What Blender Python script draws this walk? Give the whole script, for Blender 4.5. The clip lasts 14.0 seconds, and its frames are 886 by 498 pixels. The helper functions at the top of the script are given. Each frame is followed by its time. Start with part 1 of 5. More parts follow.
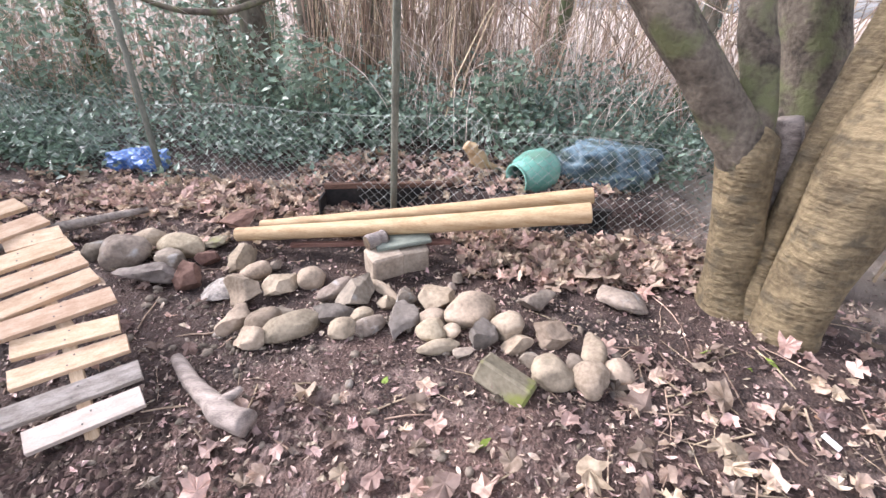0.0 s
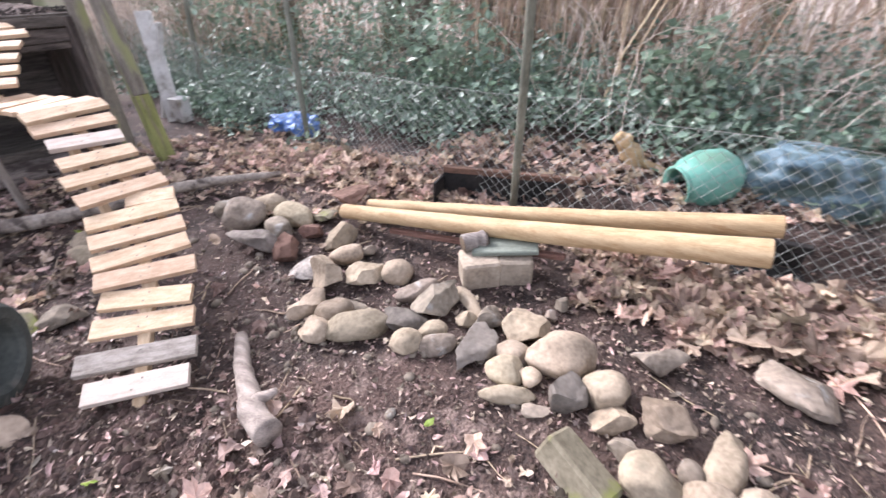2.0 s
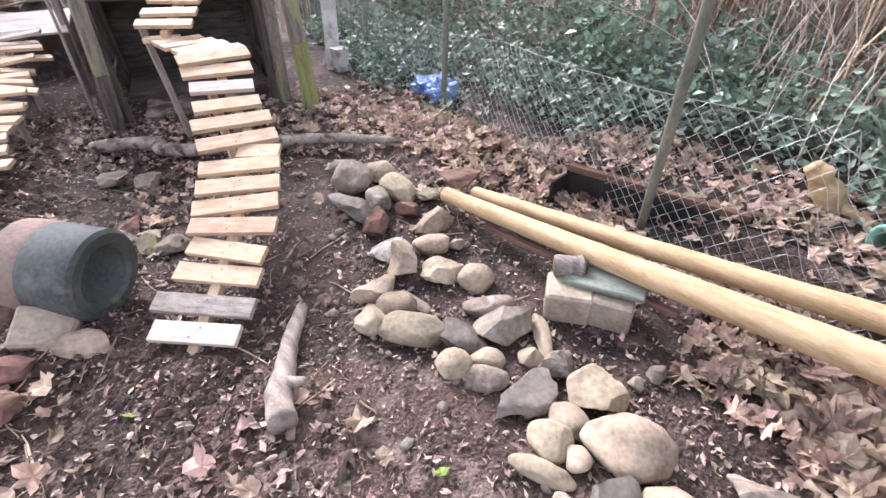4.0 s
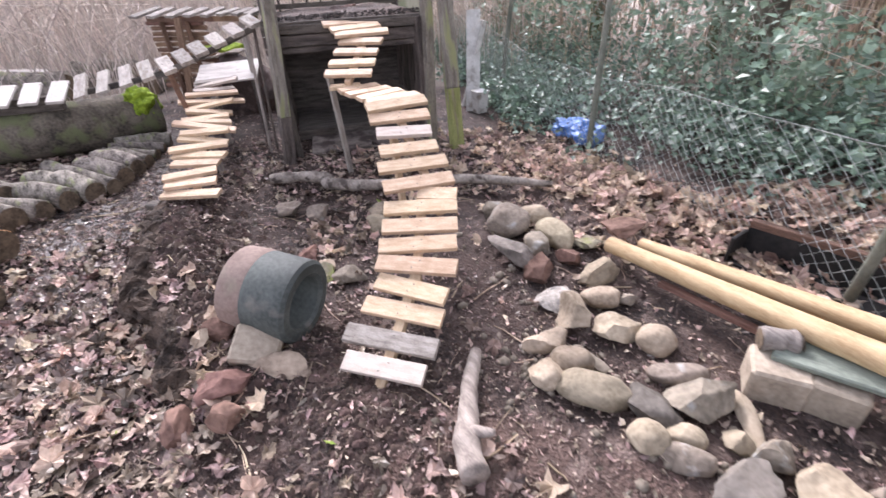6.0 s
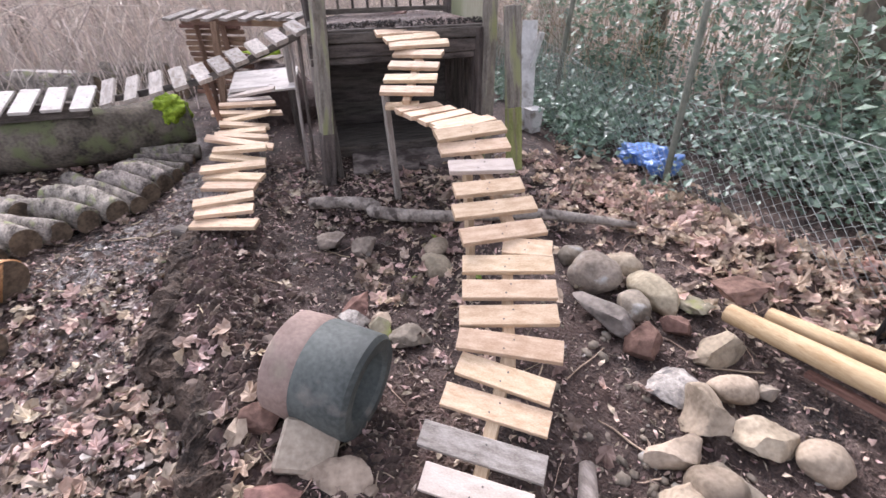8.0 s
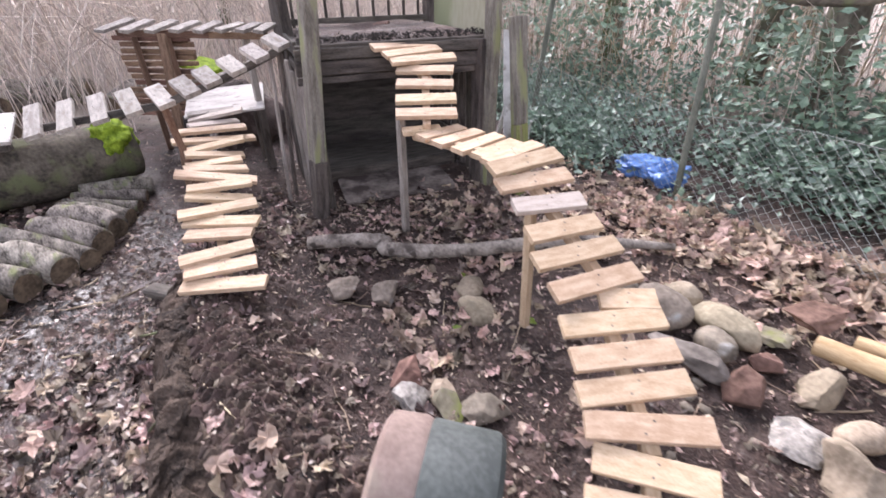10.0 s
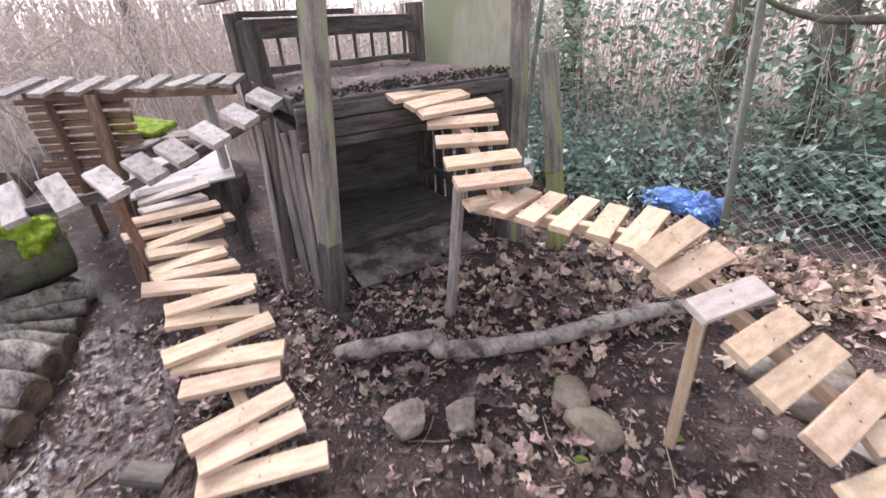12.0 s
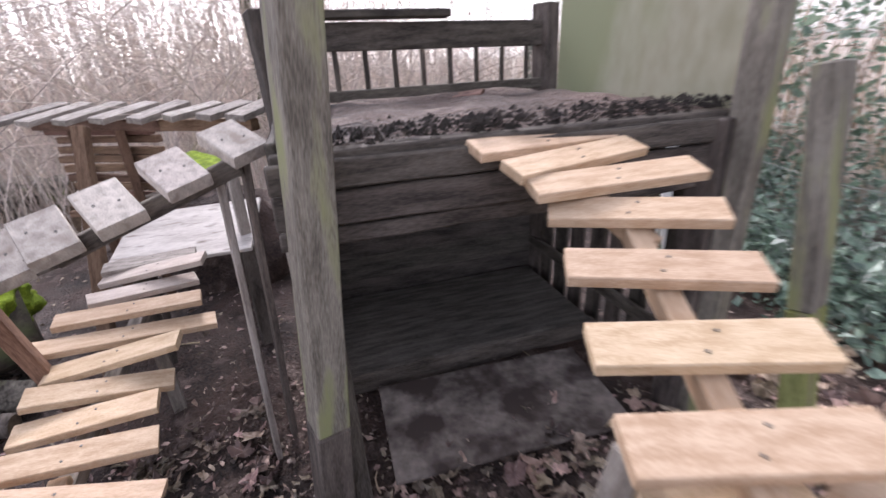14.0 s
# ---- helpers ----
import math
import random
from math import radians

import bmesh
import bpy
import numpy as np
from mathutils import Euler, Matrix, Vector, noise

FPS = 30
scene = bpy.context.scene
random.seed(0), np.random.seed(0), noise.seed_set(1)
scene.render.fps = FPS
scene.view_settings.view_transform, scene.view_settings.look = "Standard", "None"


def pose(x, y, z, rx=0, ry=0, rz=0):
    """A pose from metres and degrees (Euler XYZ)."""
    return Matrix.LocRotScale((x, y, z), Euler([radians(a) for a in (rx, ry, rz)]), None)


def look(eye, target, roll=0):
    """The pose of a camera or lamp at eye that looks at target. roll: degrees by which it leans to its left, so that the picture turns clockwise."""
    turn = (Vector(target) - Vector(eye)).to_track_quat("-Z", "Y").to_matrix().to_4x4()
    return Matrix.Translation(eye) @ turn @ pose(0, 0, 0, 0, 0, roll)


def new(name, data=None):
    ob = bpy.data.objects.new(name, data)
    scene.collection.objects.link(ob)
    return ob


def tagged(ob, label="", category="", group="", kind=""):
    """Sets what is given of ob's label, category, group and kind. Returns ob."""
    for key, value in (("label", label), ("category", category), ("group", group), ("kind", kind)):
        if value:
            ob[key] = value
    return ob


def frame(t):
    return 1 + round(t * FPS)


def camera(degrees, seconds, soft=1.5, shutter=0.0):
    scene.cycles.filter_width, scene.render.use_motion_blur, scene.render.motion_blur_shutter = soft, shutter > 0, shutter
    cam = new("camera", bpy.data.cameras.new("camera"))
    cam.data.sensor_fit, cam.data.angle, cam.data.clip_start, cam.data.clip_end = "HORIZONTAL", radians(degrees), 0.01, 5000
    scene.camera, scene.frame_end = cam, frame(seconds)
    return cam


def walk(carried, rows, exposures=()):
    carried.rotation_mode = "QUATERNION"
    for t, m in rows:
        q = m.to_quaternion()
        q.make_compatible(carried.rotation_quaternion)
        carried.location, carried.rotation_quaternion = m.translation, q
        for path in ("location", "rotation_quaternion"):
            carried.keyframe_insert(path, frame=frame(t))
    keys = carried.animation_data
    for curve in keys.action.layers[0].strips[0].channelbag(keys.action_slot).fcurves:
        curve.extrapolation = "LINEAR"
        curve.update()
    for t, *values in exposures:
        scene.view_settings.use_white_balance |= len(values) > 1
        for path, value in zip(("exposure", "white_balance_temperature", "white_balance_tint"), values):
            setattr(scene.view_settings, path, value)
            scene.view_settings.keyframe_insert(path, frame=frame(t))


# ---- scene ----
cam = camera(89.6, 14.0, shutter=0.4)
METRES, EYE, TILT, LEAN, TURN = 5.3, 1.5, 0.0, 0.0, 0.0
ROWS = [
    (0.0, 0.0, 0.0, 0.0, 1.05, -29.0, -1.89),
    (0.5, -0.005, -0.0002, -0.0019, 1.77, -28.9, -2.02),
    (1.0, -0.003, 0.0109, -0.0034, 3.75, -28.78, -2.04),
    (1.5, 0.0254, 0.0566, -0.0115, 11.07, -29.51, -1.3),
    (2.0, 0.0404, 0.0938, -0.0113, 22.64, -32.45, 0.23),
    (4.5, 0.0479, 0.1744, -0.0076, 48.27, -36.17, -0.63),
    (5.0, 0.0354, 0.1605, -0.0063, 52.27, -35.06, 0.24),
    (5.5, 0.0142, 0.137, -0.0024, 52.96, -34.12, 0.67),
    (6.0, -0.0089, 0.1207, 0.002, 56.36, -32.6, 2.21),
    (6.5, -0.0464, 0.1327, -0.0024, 61.01, -30.98, 1.15),
    (7.0, -0.0802, 0.1368, 0.0026, 65.17, -29.98, 0.17),
    (9.5, -0.1961, 0.0829, -0.0038, 47.71, -35.45, 2.34),
    (10.0, -0.2426, 0.077, 0.0034, 50.38, -31.41, 0.57),
    (10.5, -0.2913, 0.0561, -0.0026, 49.41, -29.86, 1.37),
    (11.0, -0.3362, 0.0409, 0.0021, 42.83, -29.67, 2.9),
    (11.5, -0.3839, 0.0531, 0.0009, 40.94, -29.41, 2.36),
    (12.0, -0.4232, 0.0764, 0.0065, 40.15, -28.46, 2.5),
    (12.5, -0.4608, 0.1164, 0.0102, 37.82, -27.59, 4.78),
    (13.0, -0.4959, 0.176, 0.0028, 39.29, -26.2, 4.98),
    (13.5, -0.5366, 0.2228, 0.0015, 45.76, -25.01, 3.47),
    (14.0, -0.596, 0.2624, -0.0307, 55.5, -22.99, 2.91),
]
walk(cam, [(t, pose(0, 0, EYE, TILT, LEAN, TURN) @ pose(METRES * x, METRES * y, METRES * z, 90 + pitch, roll, yaw)) for t, x, y, z, yaw, pitch, roll in ROWS],
     [(0.0, 1.75, 6050, 22), (5.0, 1.85, 6050, 22), (7.0, 1.6, 6050, 22), (10.5, 1.75, 6050, 22), (12.0, 1.75, 6050, 22), (14.0, 1.52, 6050, 22)])

# ---- light: bright hazy overcast above a winter wood ----
world = bpy.data.worlds.new("sky")
scene.world = world
world.use_nodes = True
wn, wl = world.node_tree.nodes, world.node_tree.links
sky = wn.new("ShaderNodeTexSky")
sky.sky_type, sky.sun_disc = "NISHITA", False
sky.sun_elevation, sky.sun_rotation = radians(38), radians(-75)
sky.air_density, sky.dust_density, sky.ozone_density = 1.0, 2.5, 1.0
soft_sky = wn.new("ShaderNodeHueSaturation")
soft_sky.inputs["Saturation"].default_value = 0.25
soft_sky.inputs["Value"].default_value = 1.0
wl.new(sky.outputs[0], soft_sky.inputs["Color"])
wl.new(soft_sky.outputs[0], wn["Background"].inputs["Color"])
wn["Background"].inputs["Strength"].default_value = 0.15
sun = new("sun", bpy.data.lights.new("sun", "SUN"))
sun.data.energy, sun.data.angle, sun.data.color = 1.4, radians(14), (1.0, 0.95, 0.88)
sun.matrix_world = look((-9, 2.5, 7.2), (0, 0, 0))


# ---- materials ----
def material(name, dark, light, scale=8.0, rough=0.85, bump=0.3, fine=60.0, stretch=(1, 1, 1), vary=0.0, spots=None,
             island=False, metal=0.0, spot_cut=0.62, spot_scale=3.0, bump_size=0.01, spec=0.3):
    """Two scales of noise between two colours, relief, an optional blotch colour, and a shift for each object or island."""
    m = bpy.data.materials.new(name)
    m.use_nodes = True
    n, l = m.node_tree.nodes, m.node_tree.links
    b = n["Principled BSDF"]
    co = n.new("ShaderNodeTexCoord")
    mp = n.new("ShaderNodeMapping")
    mp.inputs["Scale"].default_value = stretch
    info = n.new("ShaderNodeObjectInfo")
    l.new(co.outputs["Object"], mp.inputs["Vector"])
    off = n.new("ShaderNodeVectorMath")
    off.operation = "ADD"
    many = n.new("ShaderNodeMath")
    many.operation = "MULTIPLY"
    many.inputs[1].default_value = 37.0
    l.new(info.outputs["Random"], many.inputs[0])
    l.new(mp.outputs[0], off.inputs[0])
    l.new(many.outputs[0], off.inputs[1])
    big, small = n.new("ShaderNodeTexNoise"), n.new("ShaderNodeTexNoise")
    big.inputs["Scale"].default_value, small.inputs["Scale"].default_value = scale, fine
    big.inputs["Detail"].default_value, small.inputs["Detail"].default_value = 5, 3
    l.new(off.outputs[0], big.inputs["Vector"])
    l.new(off.outputs[0], small.inputs["Vector"])
    add = n.new("ShaderNodeMath")
    add.operation = "MULTIPLY_ADD"
    add.inputs[1].default_value = 0.55
    l.new(small.outputs[0], add.inputs[0])
    half = n.new("ShaderNodeMath")
    half.operation = "MULTIPLY_ADD"
    half.inputs[1].default_value, half.inputs[2].default_value = 0.9, -0.22
    l.new(big.outputs[0], half.inputs[0])
    l.new(half.outputs[0], add.inputs[2])
    ramp = n.new("ShaderNodeMix")
    ramp.data_type, ramp.clamp_factor = "RGBA", True
    wide = n.new("ShaderNodeMapRange")
    wide.inputs["From Min"].default_value, wide.inputs["From Max"].default_value = 0.3, 0.72
    l.new(add.outputs[0], wide.inputs["Value"])
    l.new(wide.outputs[0], ramp.inputs["Factor"])
    ramp.inputs[6].default_value, ramp.inputs[7].default_value = (*dark, 1), (*light, 1)
    colour = ramp.outputs[2]
    if spots:
        sn = n.new("ShaderNodeTexNoise")
        sn.inputs["Scale"].default_value, sn.inputs["Detail"].default_value = spot_scale, 6
        l.new(off.outputs[0], sn.inputs["Vector"])
        cut = n.new("ShaderNodeMapRange")
        cut.inputs["From Min"].default_value, cut.inputs["From Max"].default_value = spot_cut - 0.06, spot_cut + 0.06
        l.new(sn.outputs[0], cut.inputs["Value"])
        mix = n.new("ShaderNodeMix")
        mix.data_type = "RGBA"
        l.new(cut.outputs[0], mix.inputs["Factor"])
        l.new(colour, mix.inputs[6])
        mix.inputs[7].default_value = (*spots, 1)
        colour = mix.outputs[2]
    if vary:
        hsv = n.new("ShaderNodeHueSaturation")
        val = n.new("ShaderNodeMapRange")
        val.inputs["To Min"].default_value, val.inputs["To Max"].default_value = 1 - vary, 1 + vary
        hue = n.new("ShaderNodeMapRange")
        hue.inputs["To Min"].default_value, hue.inputs["To Max"].default_value = 0.5 - vary * 0.05, 0.5 + vary * 0.05
        if island:
            geo = n.new("ShaderNodeNewGeometry")
            rnd = geo.outputs["Random Per Island"]
        else:
            rnd = info.outputs["Random"]
        l.new(rnd, val.inputs["Value"])
        back = n.new("ShaderNodeMath")
        back.operation = "FRACT"
        mul = n.new("ShaderNodeMath")
        mul.operation = "MULTIPLY"
        mul.inputs[1].default_value = 7.3
        l.new(rnd, mul.inputs[0])
        l.new(mul.outputs[0], back.inputs[0])
        l.new(back.outputs[0], hue.inputs["Value"])
        l.new(val.outputs[0], hsv.inputs["Value"])
        l.new(hue.outputs[0], hsv.inputs["Hue"])
        l.new(colour, hsv.inputs["Color"])
        colour = hsv.outputs[0]
    l.new(colour, b.inputs["Base Color"])
    b.inputs["Roughness"].default_value, b.inputs["Metallic"].default_value = rough, metal
    b.inputs["Specular IOR Level"].default_value = spec
    if bump:
        bp = n.new("ShaderNodeBump")
        bp.inputs["Strength"].default_value, bp.inputs["Distance"].default_value = bump, bump_size
        l.new(add.outputs[0], bp.inputs["Height"])
        l.new(bp.outputs[0], b.inputs["Normal"])
    return m


M_SOIL = material("soil", (0.012, 0.0076, 0.006), (0.108, 0.068, 0.054), 2.6, 0.8, 1.0, 70, spots=(0.135, 0.097, 0.081), spot_cut=0.6, spot_scale=9, bump_size=0.06)
M_PINE = material("fresh_pine", (0.43, 0.295, 0.18), (0.64, 0.49, 0.34), 5, 0.7, 0.15, 40, (1, 9, 9), vary=0.14, bump_size=0.003)
M_PALEPINE = material("bleached_pine", (0.43, 0.355, 0.295), (0.62, 0.545, 0.475), 5, 0.75, 0.2, 40, (1, 9, 9), vary=0.08, bump_size=0.003)
M_GREYWOOD = material("weathered_wood", (0.17, 0.145, 0.125), (0.40, 0.36, 0.32), 6, 0.85, 0.5, 50, (1, 9, 9), vary=0.2, bump_size=0.004)
M_STEP = material("bleached_grey_plank", (0.31, 0.27, 0.235), (0.62, 0.56, 0.50), 6, 0.8, 0.4, 50, (1, 8, 8), vary=0.2, spots=(0.30, 0.25, 0.21), spot_cut=0.62, spot_scale=3, bump_size=0.004)
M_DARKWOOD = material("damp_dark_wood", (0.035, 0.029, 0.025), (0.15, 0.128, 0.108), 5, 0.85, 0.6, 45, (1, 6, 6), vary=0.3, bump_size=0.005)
# damp dark wood with the recess's shade put into its colour: back wall, floor sheet
M_SHADEWOOD = material("shade_darkened_board", (0.034, 0.030, 0.027), (0.135, 0.119, 0.104), 5, 0.85, 0.6, 45, (1, 6, 6), vary=0.3, bump_size=0.005)
M_POST = material("weathered_post", (0.12, 0.105, 0.085), (0.33, 0.30, 0.25), 5, 0.85, 0.5, 40, (1, 6, 6), spots=(0.27, 0.28, 0.14), spot_cut=0.58, spot_scale=2.5, bump_size=0.004)
M_GREENPOST = material("algae_green_post", (0.15, 0.16, 0.05), (0.34, 0.36, 0.14), 5, 0.85, 0.5, 40, (1, 6, 6), spots=(0.25, 0.2, 0.16), spot_cut=0.6, spot_scale=2, bump_size=0.004)
M_PLY = material("pale_plywood", (0.42, 0.38, 0.34), (0.66, 0.62, 0.57), 3, 0.75, 0.2, 30, (1, 4, 1), spots=(0.25, 0.21, 0.18), spot_cut=0.66, spot_scale=8)
M_MUDDY = material("muddy_plywood", (0.07, 0.055, 0.048), (0.30, 0.26, 0.23), 4, 0.8, 0.3, 30, spots=(0.06, 0.045, 0.04), spot_cut=0.52, spot_scale=5)
M_PANEL = material("algae_stained_panel", (0.30, 0.29, 0.20), (0.44, 0.42, 0.32), 1.4, 0.8, 0.1, 20, (1, 1, 0.5), spots=(0.27, 0.29, 0.17), spot_cut=0.55, spot_scale=1.3)
M_POLE = material("peeled_pole", (0.37, 0.25, 0.13), (0.58, 0.44, 0.265), 4, 0.7, 0.3, 30, (1, 8, 8), spots=(0.36, 0.21, 0.09), spot_cut=0.68, spot_scale=7, bump_size=0.004)
M_BARKLOG = material("grey_bark_log", (0.035, 0.028, 0.023), (0.33, 0.29, 0.245), 9, 0.9, 0.9, 45, (0.6, 2, 2), vary=0.25, spots=(0.18, 0.19, 0.09), spot_cut=0.62, spot_scale=6, bump_size=0.01)
M_BRANCH = material("lichened_branch", (0.15, 0.125, 0.105), (0.42, 0.37, 0.315), 10, 0.9, 0.8, 50, (1, 1, 1), spots=(0.08, 0.065, 0.055), spot_cut=0.6, spot_scale=14, bump_size=0.01)
M_LOGEND = material("sawn_log_end", (0.06, 0.045, 0.032), (0.22, 0.165, 0.11), 12, 0.85, 0.3, 50)
M_FRESHLOG = material("orange_split_wood", (0.22, 0.10, 0.042), (0.50, 0.28, 0.125), 7, 0.8, 0.6, 40, (1, 5, 5))
M_DRIFT = material("bare_driftwood", (0.17, 0.14, 0.12), (0.42, 0.36, 0.31), 6, 0.85, 0.5, 40, (1, 6, 6), bump_size=0.006)
M_BARK = material("smooth_tree_bark", (0.082, 0.063, 0.036), (0.26, 0.206, 0.118), 4.0, 0.9, 0.8, 34, (1.0, 1.0, 1.3), spots=(0.10, 0.083, 0.052), spot_cut=0.60, spot_scale=9, bump_size=0.025)
M_FARBARK = material("dark_tree_bark", (0.08, 0.07, 0.052), (0.24, 0.215, 0.165), 3, 0.9, 0.8, 24, (1, 1, 0.5), spots=(0.10, 0.13, 0.06), spot_cut=0.55, spot_scale=2, bump_size=0.02)
M_STONE = material("pale_river_stone", (0.20, 0.162, 0.112), (0.45, 0.375, 0.275), 6, 0.85, 0.6, 55, vary=0.25, spots=(0.22, 0.185, 0.135), spot_cut=0.66, spot_scale=9, bump_size=0.006)
M_GREYSTONE = material("grey_rough_stone", (0.125, 0.103, 0.08), (0.34, 0.285, 0.225), 7, 0.85, 0.7, 45, vary=0.2, spots=(0.38, 0.37, 0.34), spot_cut=0.66, spot_scale=11, bump_size=0.008)
M_REDSTONE = material("reddish_stone", (0.085, 0.046, 0.036), (0.26, 0.155, 0.12), 11, 0.9, 1.0, 40, vary=0.2, bump_size=0.01)
M_BLUESTONE = material("dark_bluish_stone", (0.10, 0.085, 0.072), (0.26, 0.225, 0.195), 7, 0.8, 0.5, 40, vary=0.2, bump_size=0.008)
M_OLIVESTONE = material("mossy_block", (0.12, 0.105, 0.07), (0.28, 0.25, 0.18), 6, 0.9, 0.7, 45, spots=(0.19, 0.21, 0.06), spot_cut=0.60, spot_scale=7, bump_size=0.008)
M_BROWNSTONE = material("ochre_brown_stone", (0.18, 0.14, 0.10), (0.42, 0.34, 0.25), 6, 0.85, 0.7, 45, vary=0.2, bump_size=0.008)
M_SANDSTONE = material("sandstone_block", (0.22, 0.18, 0.135), (0.46, 0.39, 0.30), 6, 0.85, 0.5, 50, vary=0.15, bump_size=0.005)
M_CONCRETE = material("broken_concrete", (0.19, 0.172, 0.15), (0.52, 0.475, 0.42), 16, 0.9, 0.9, 70, spots=(0.16, 0.15, 0.14), spot_cut=0.58, spot_scale=22, bump_size=0.01)
M_LIMB = material("dark_mossy_bark", (0.045, 0.038, 0.030), (0.20, 0.17, 0.13), 6, 0.9, 1.0, 40, spots=(0.13, 0.14, 0.07), spot_cut=0.57, spot_scale=5, bump_size=0.015)
M_PINKTUBE = material("dusty_pink_tube", (0.20, 0.142, 0.118), (0.34, 0.256, 0.215), 5, 0.8, 0.3, 60, spots=(0.3, 0.28, 0.2), spot_cut=0.63, spot_scale=3, bump_size=0.003)
M_SLATE = material("greenish_slate", (0.12, 0.14, 0.115), (0.26, 0.29, 0.24), 6, 0.75, 0.4, 45, (1, 4, 4), bump_size=0.004)
M_GREENTUBE = material("slate_green_tube", (0.045, 0.052, 0.048), (0.115, 0.127, 0.116), 5, 0.7, 0.3, 60, spots=(0.25, 0.22, 0.19), spot_cut=0.66, spot_scale=4, bump_size=0.003)
M_MOSS = material("bright_moss", (0.10, 0.16, 0.01), (0.34, 0.46, 0.04), 20, 0.95, 1.0, 90, bump_size=0.012)
M_LEAF = material("dry_brown_leaves", (0.25, 0.176, 0.131), (0.61, 0.475, 0.378), 9, 0.75, 0.2, 40, vary=0.55, island=True)
M_LITTER = material("rotting_leaf_litter", (0.085, 0.055, 0.042), (0.47, 0.36, 0.295), 9, 0.36, 0.2, 40, vary=0.75, island=True)
M_FRESHLEAF = material("fallen_green_leaf", (0.20, 0.30, 0.05), (0.38, 0.48, 0.12), 14, 0.5, 0.1, 40, vary=0.2, island=True)
M_IVY = material("ivy_leaves", (0.085, 0.15, 0.105), (0.24, 0.325, 0.245), 6, 0.5, 0.0, 40, vary=0.5, island=True, spec=1.0)
M_SHRUB = material("shrub_leaves", (0.13, 0.205, 0.14), (0.30, 0.385, 0.285), 6, 0.35, 0.0, 40, vary=0.45, island=True, spec=0.5)
M_STEM = material("dry_bramble_stems", (0.44, 0.37, 0.315), (0.75, 0.66, 0.58), 2, 0.85, 0.0, 20, vary=0.4, island=True)
M_CANE = material("brown_canes", (0.20, 0.145, 0.10), (0.50, 0.39, 0.28), 2, 0.8, 0.0, 20, vary=0.45, island=True)
# twig colour lightened to carry the bright haze on the far scrub
M_TWIG = material("haze_paled_twigs", (0.24, 0.20, 0.17), (0.46, 0.40, 0.34), 4, 0.9, 0.0, 20, vary=0.4, island=True)
M_WIRE = material("galvanised_wire", (0.30, 0.32, 0.295), (0.47, 0.49, 0.455), 5, 0.5, 0.0, 30, metal=0.25)
M_FENCEPOST = material("green_steel_post", (0.10, 0.11, 0.085), (0.22, 0.225, 0.18), 4, 0.7, 0.3, 30, (3, 3, 1))
M_BLUE = material("crumpled_blue_plastic", (0.05, 0.14, 0.42), (0.20, 0.36, 0.70), 6, 0.4, 0.3, 40, spec=0.5)
M_DULLBLUE = material("faded_blue_sheeting", (0.035, 0.07, 0.10), (0.22, 0.32, 0.36), 7, 0.5, 0.6, 30, spots=(0.06, 0.09, 0.08), spot_cut=0.55, spot_scale=8)
M_POT = material("turquoise_glazed_pot", (0.10, 0.30, 0.24), (0.22, 0.46, 0.37), 4, 0.4, 0.1, 30, spots=(0.14, 0.27, 0.2), spot_cut=0.64)
M_BLACK = material("near_black", (0.008, 0.008, 0.008), (0.03, 0.027, 0.025), 6, 0.7, 0.2, 40)
M_RUST = material("rust_brown_board", (0.05, 0.03, 0.022), (0.17, 0.10, 0.07), 5, 0.85, 0.5, 40, (1, 5, 5))
M_WHITE = material("flaking_white_paint", (0.50, 0.49, 0.46), (0.76, 0.75, 0.72), 6, 0.7, 0.3, 40, spots=(0.30, 0.27, 0.23), spot_cut=0.62, spot_scale=9)
M_HURDLE = material("reddish_brown_slats", (0.11, 0.06, 0.04), (0.27, 0.165, 0.115), 5, 0.85, 0.5, 40, (1, 8, 8), vary=0.3)
M_NAIL = material("dull_nail", (0.1, 0.09, 0.08), (0.2, 0.19, 0.18), 20, 0.5, 0.0, 60, metal=0.8)
M_CLOD = material("soil_crumbs", (0.028, 0.019, 0.015), (0.125, 0.086, 0.069), 9, 0.9, 0.5, 60, vary=0.35, island=True)
M_PEAT = material("peaty_bank", (0.022, 0.016, 0.012), (0.14, 0.10, 0.075), 7, 0.9, 1.0, 60, (1, 1, 2), bump_size=0.05)
M_COMPOST = material("dark_crumbly_mulch", (0.012, 0.010, 0.009), (0.06, 0.05, 0.042), 9, 0.9, 1.0, 60, vary=0.4, island=True)


# pale dry litter and straw covers the floor of the wood round the clearing
pale = M_SOIL.node_tree.nodes.new("ShaderNodeMix")
pale.data_type = "RGBA"
pale.inputs[7].default_value = (0.38, 0.32, 0.265, 1)
base_link = M_SOIL.node_tree.nodes["Principled BSDF"].inputs["Base Color"].links[0].from_socket
M_SOIL.node_tree.links.new(base_link, pale.inputs[6])
M_SOIL.node_tree.links.new(pale.outputs[2], M_SOIL.node_tree.nodes["Principled BSDF"].inputs["Base Color"])
# dry, pale soil where feet have trodden it smooth
tn, tl = M_SOIL.node_tree.nodes, M_SOIL.node_tree.links
place = tn.new("ShaderNodeTexCoord")
off_mid = tn.new("ShaderNodeVectorMath")
off_mid.operation = "DISTANCE"
off_mid.inputs[1].default_value = (-0.25, 0.95, 0.0)
tl.new(place.outputs["Object"], off_mid.inputs[0])
uneven = tn.new("ShaderNodeTexNoise")
uneven.inputs["Scale"].default_value, uneven.inputs["Detail"].default_value = 2.2, 5
tl.new(place.outputs["Object"], uneven.inputs["Vector"])
reach = tn.new("ShaderNodeMath")
reach.operation = "MULTIPLY_ADD"
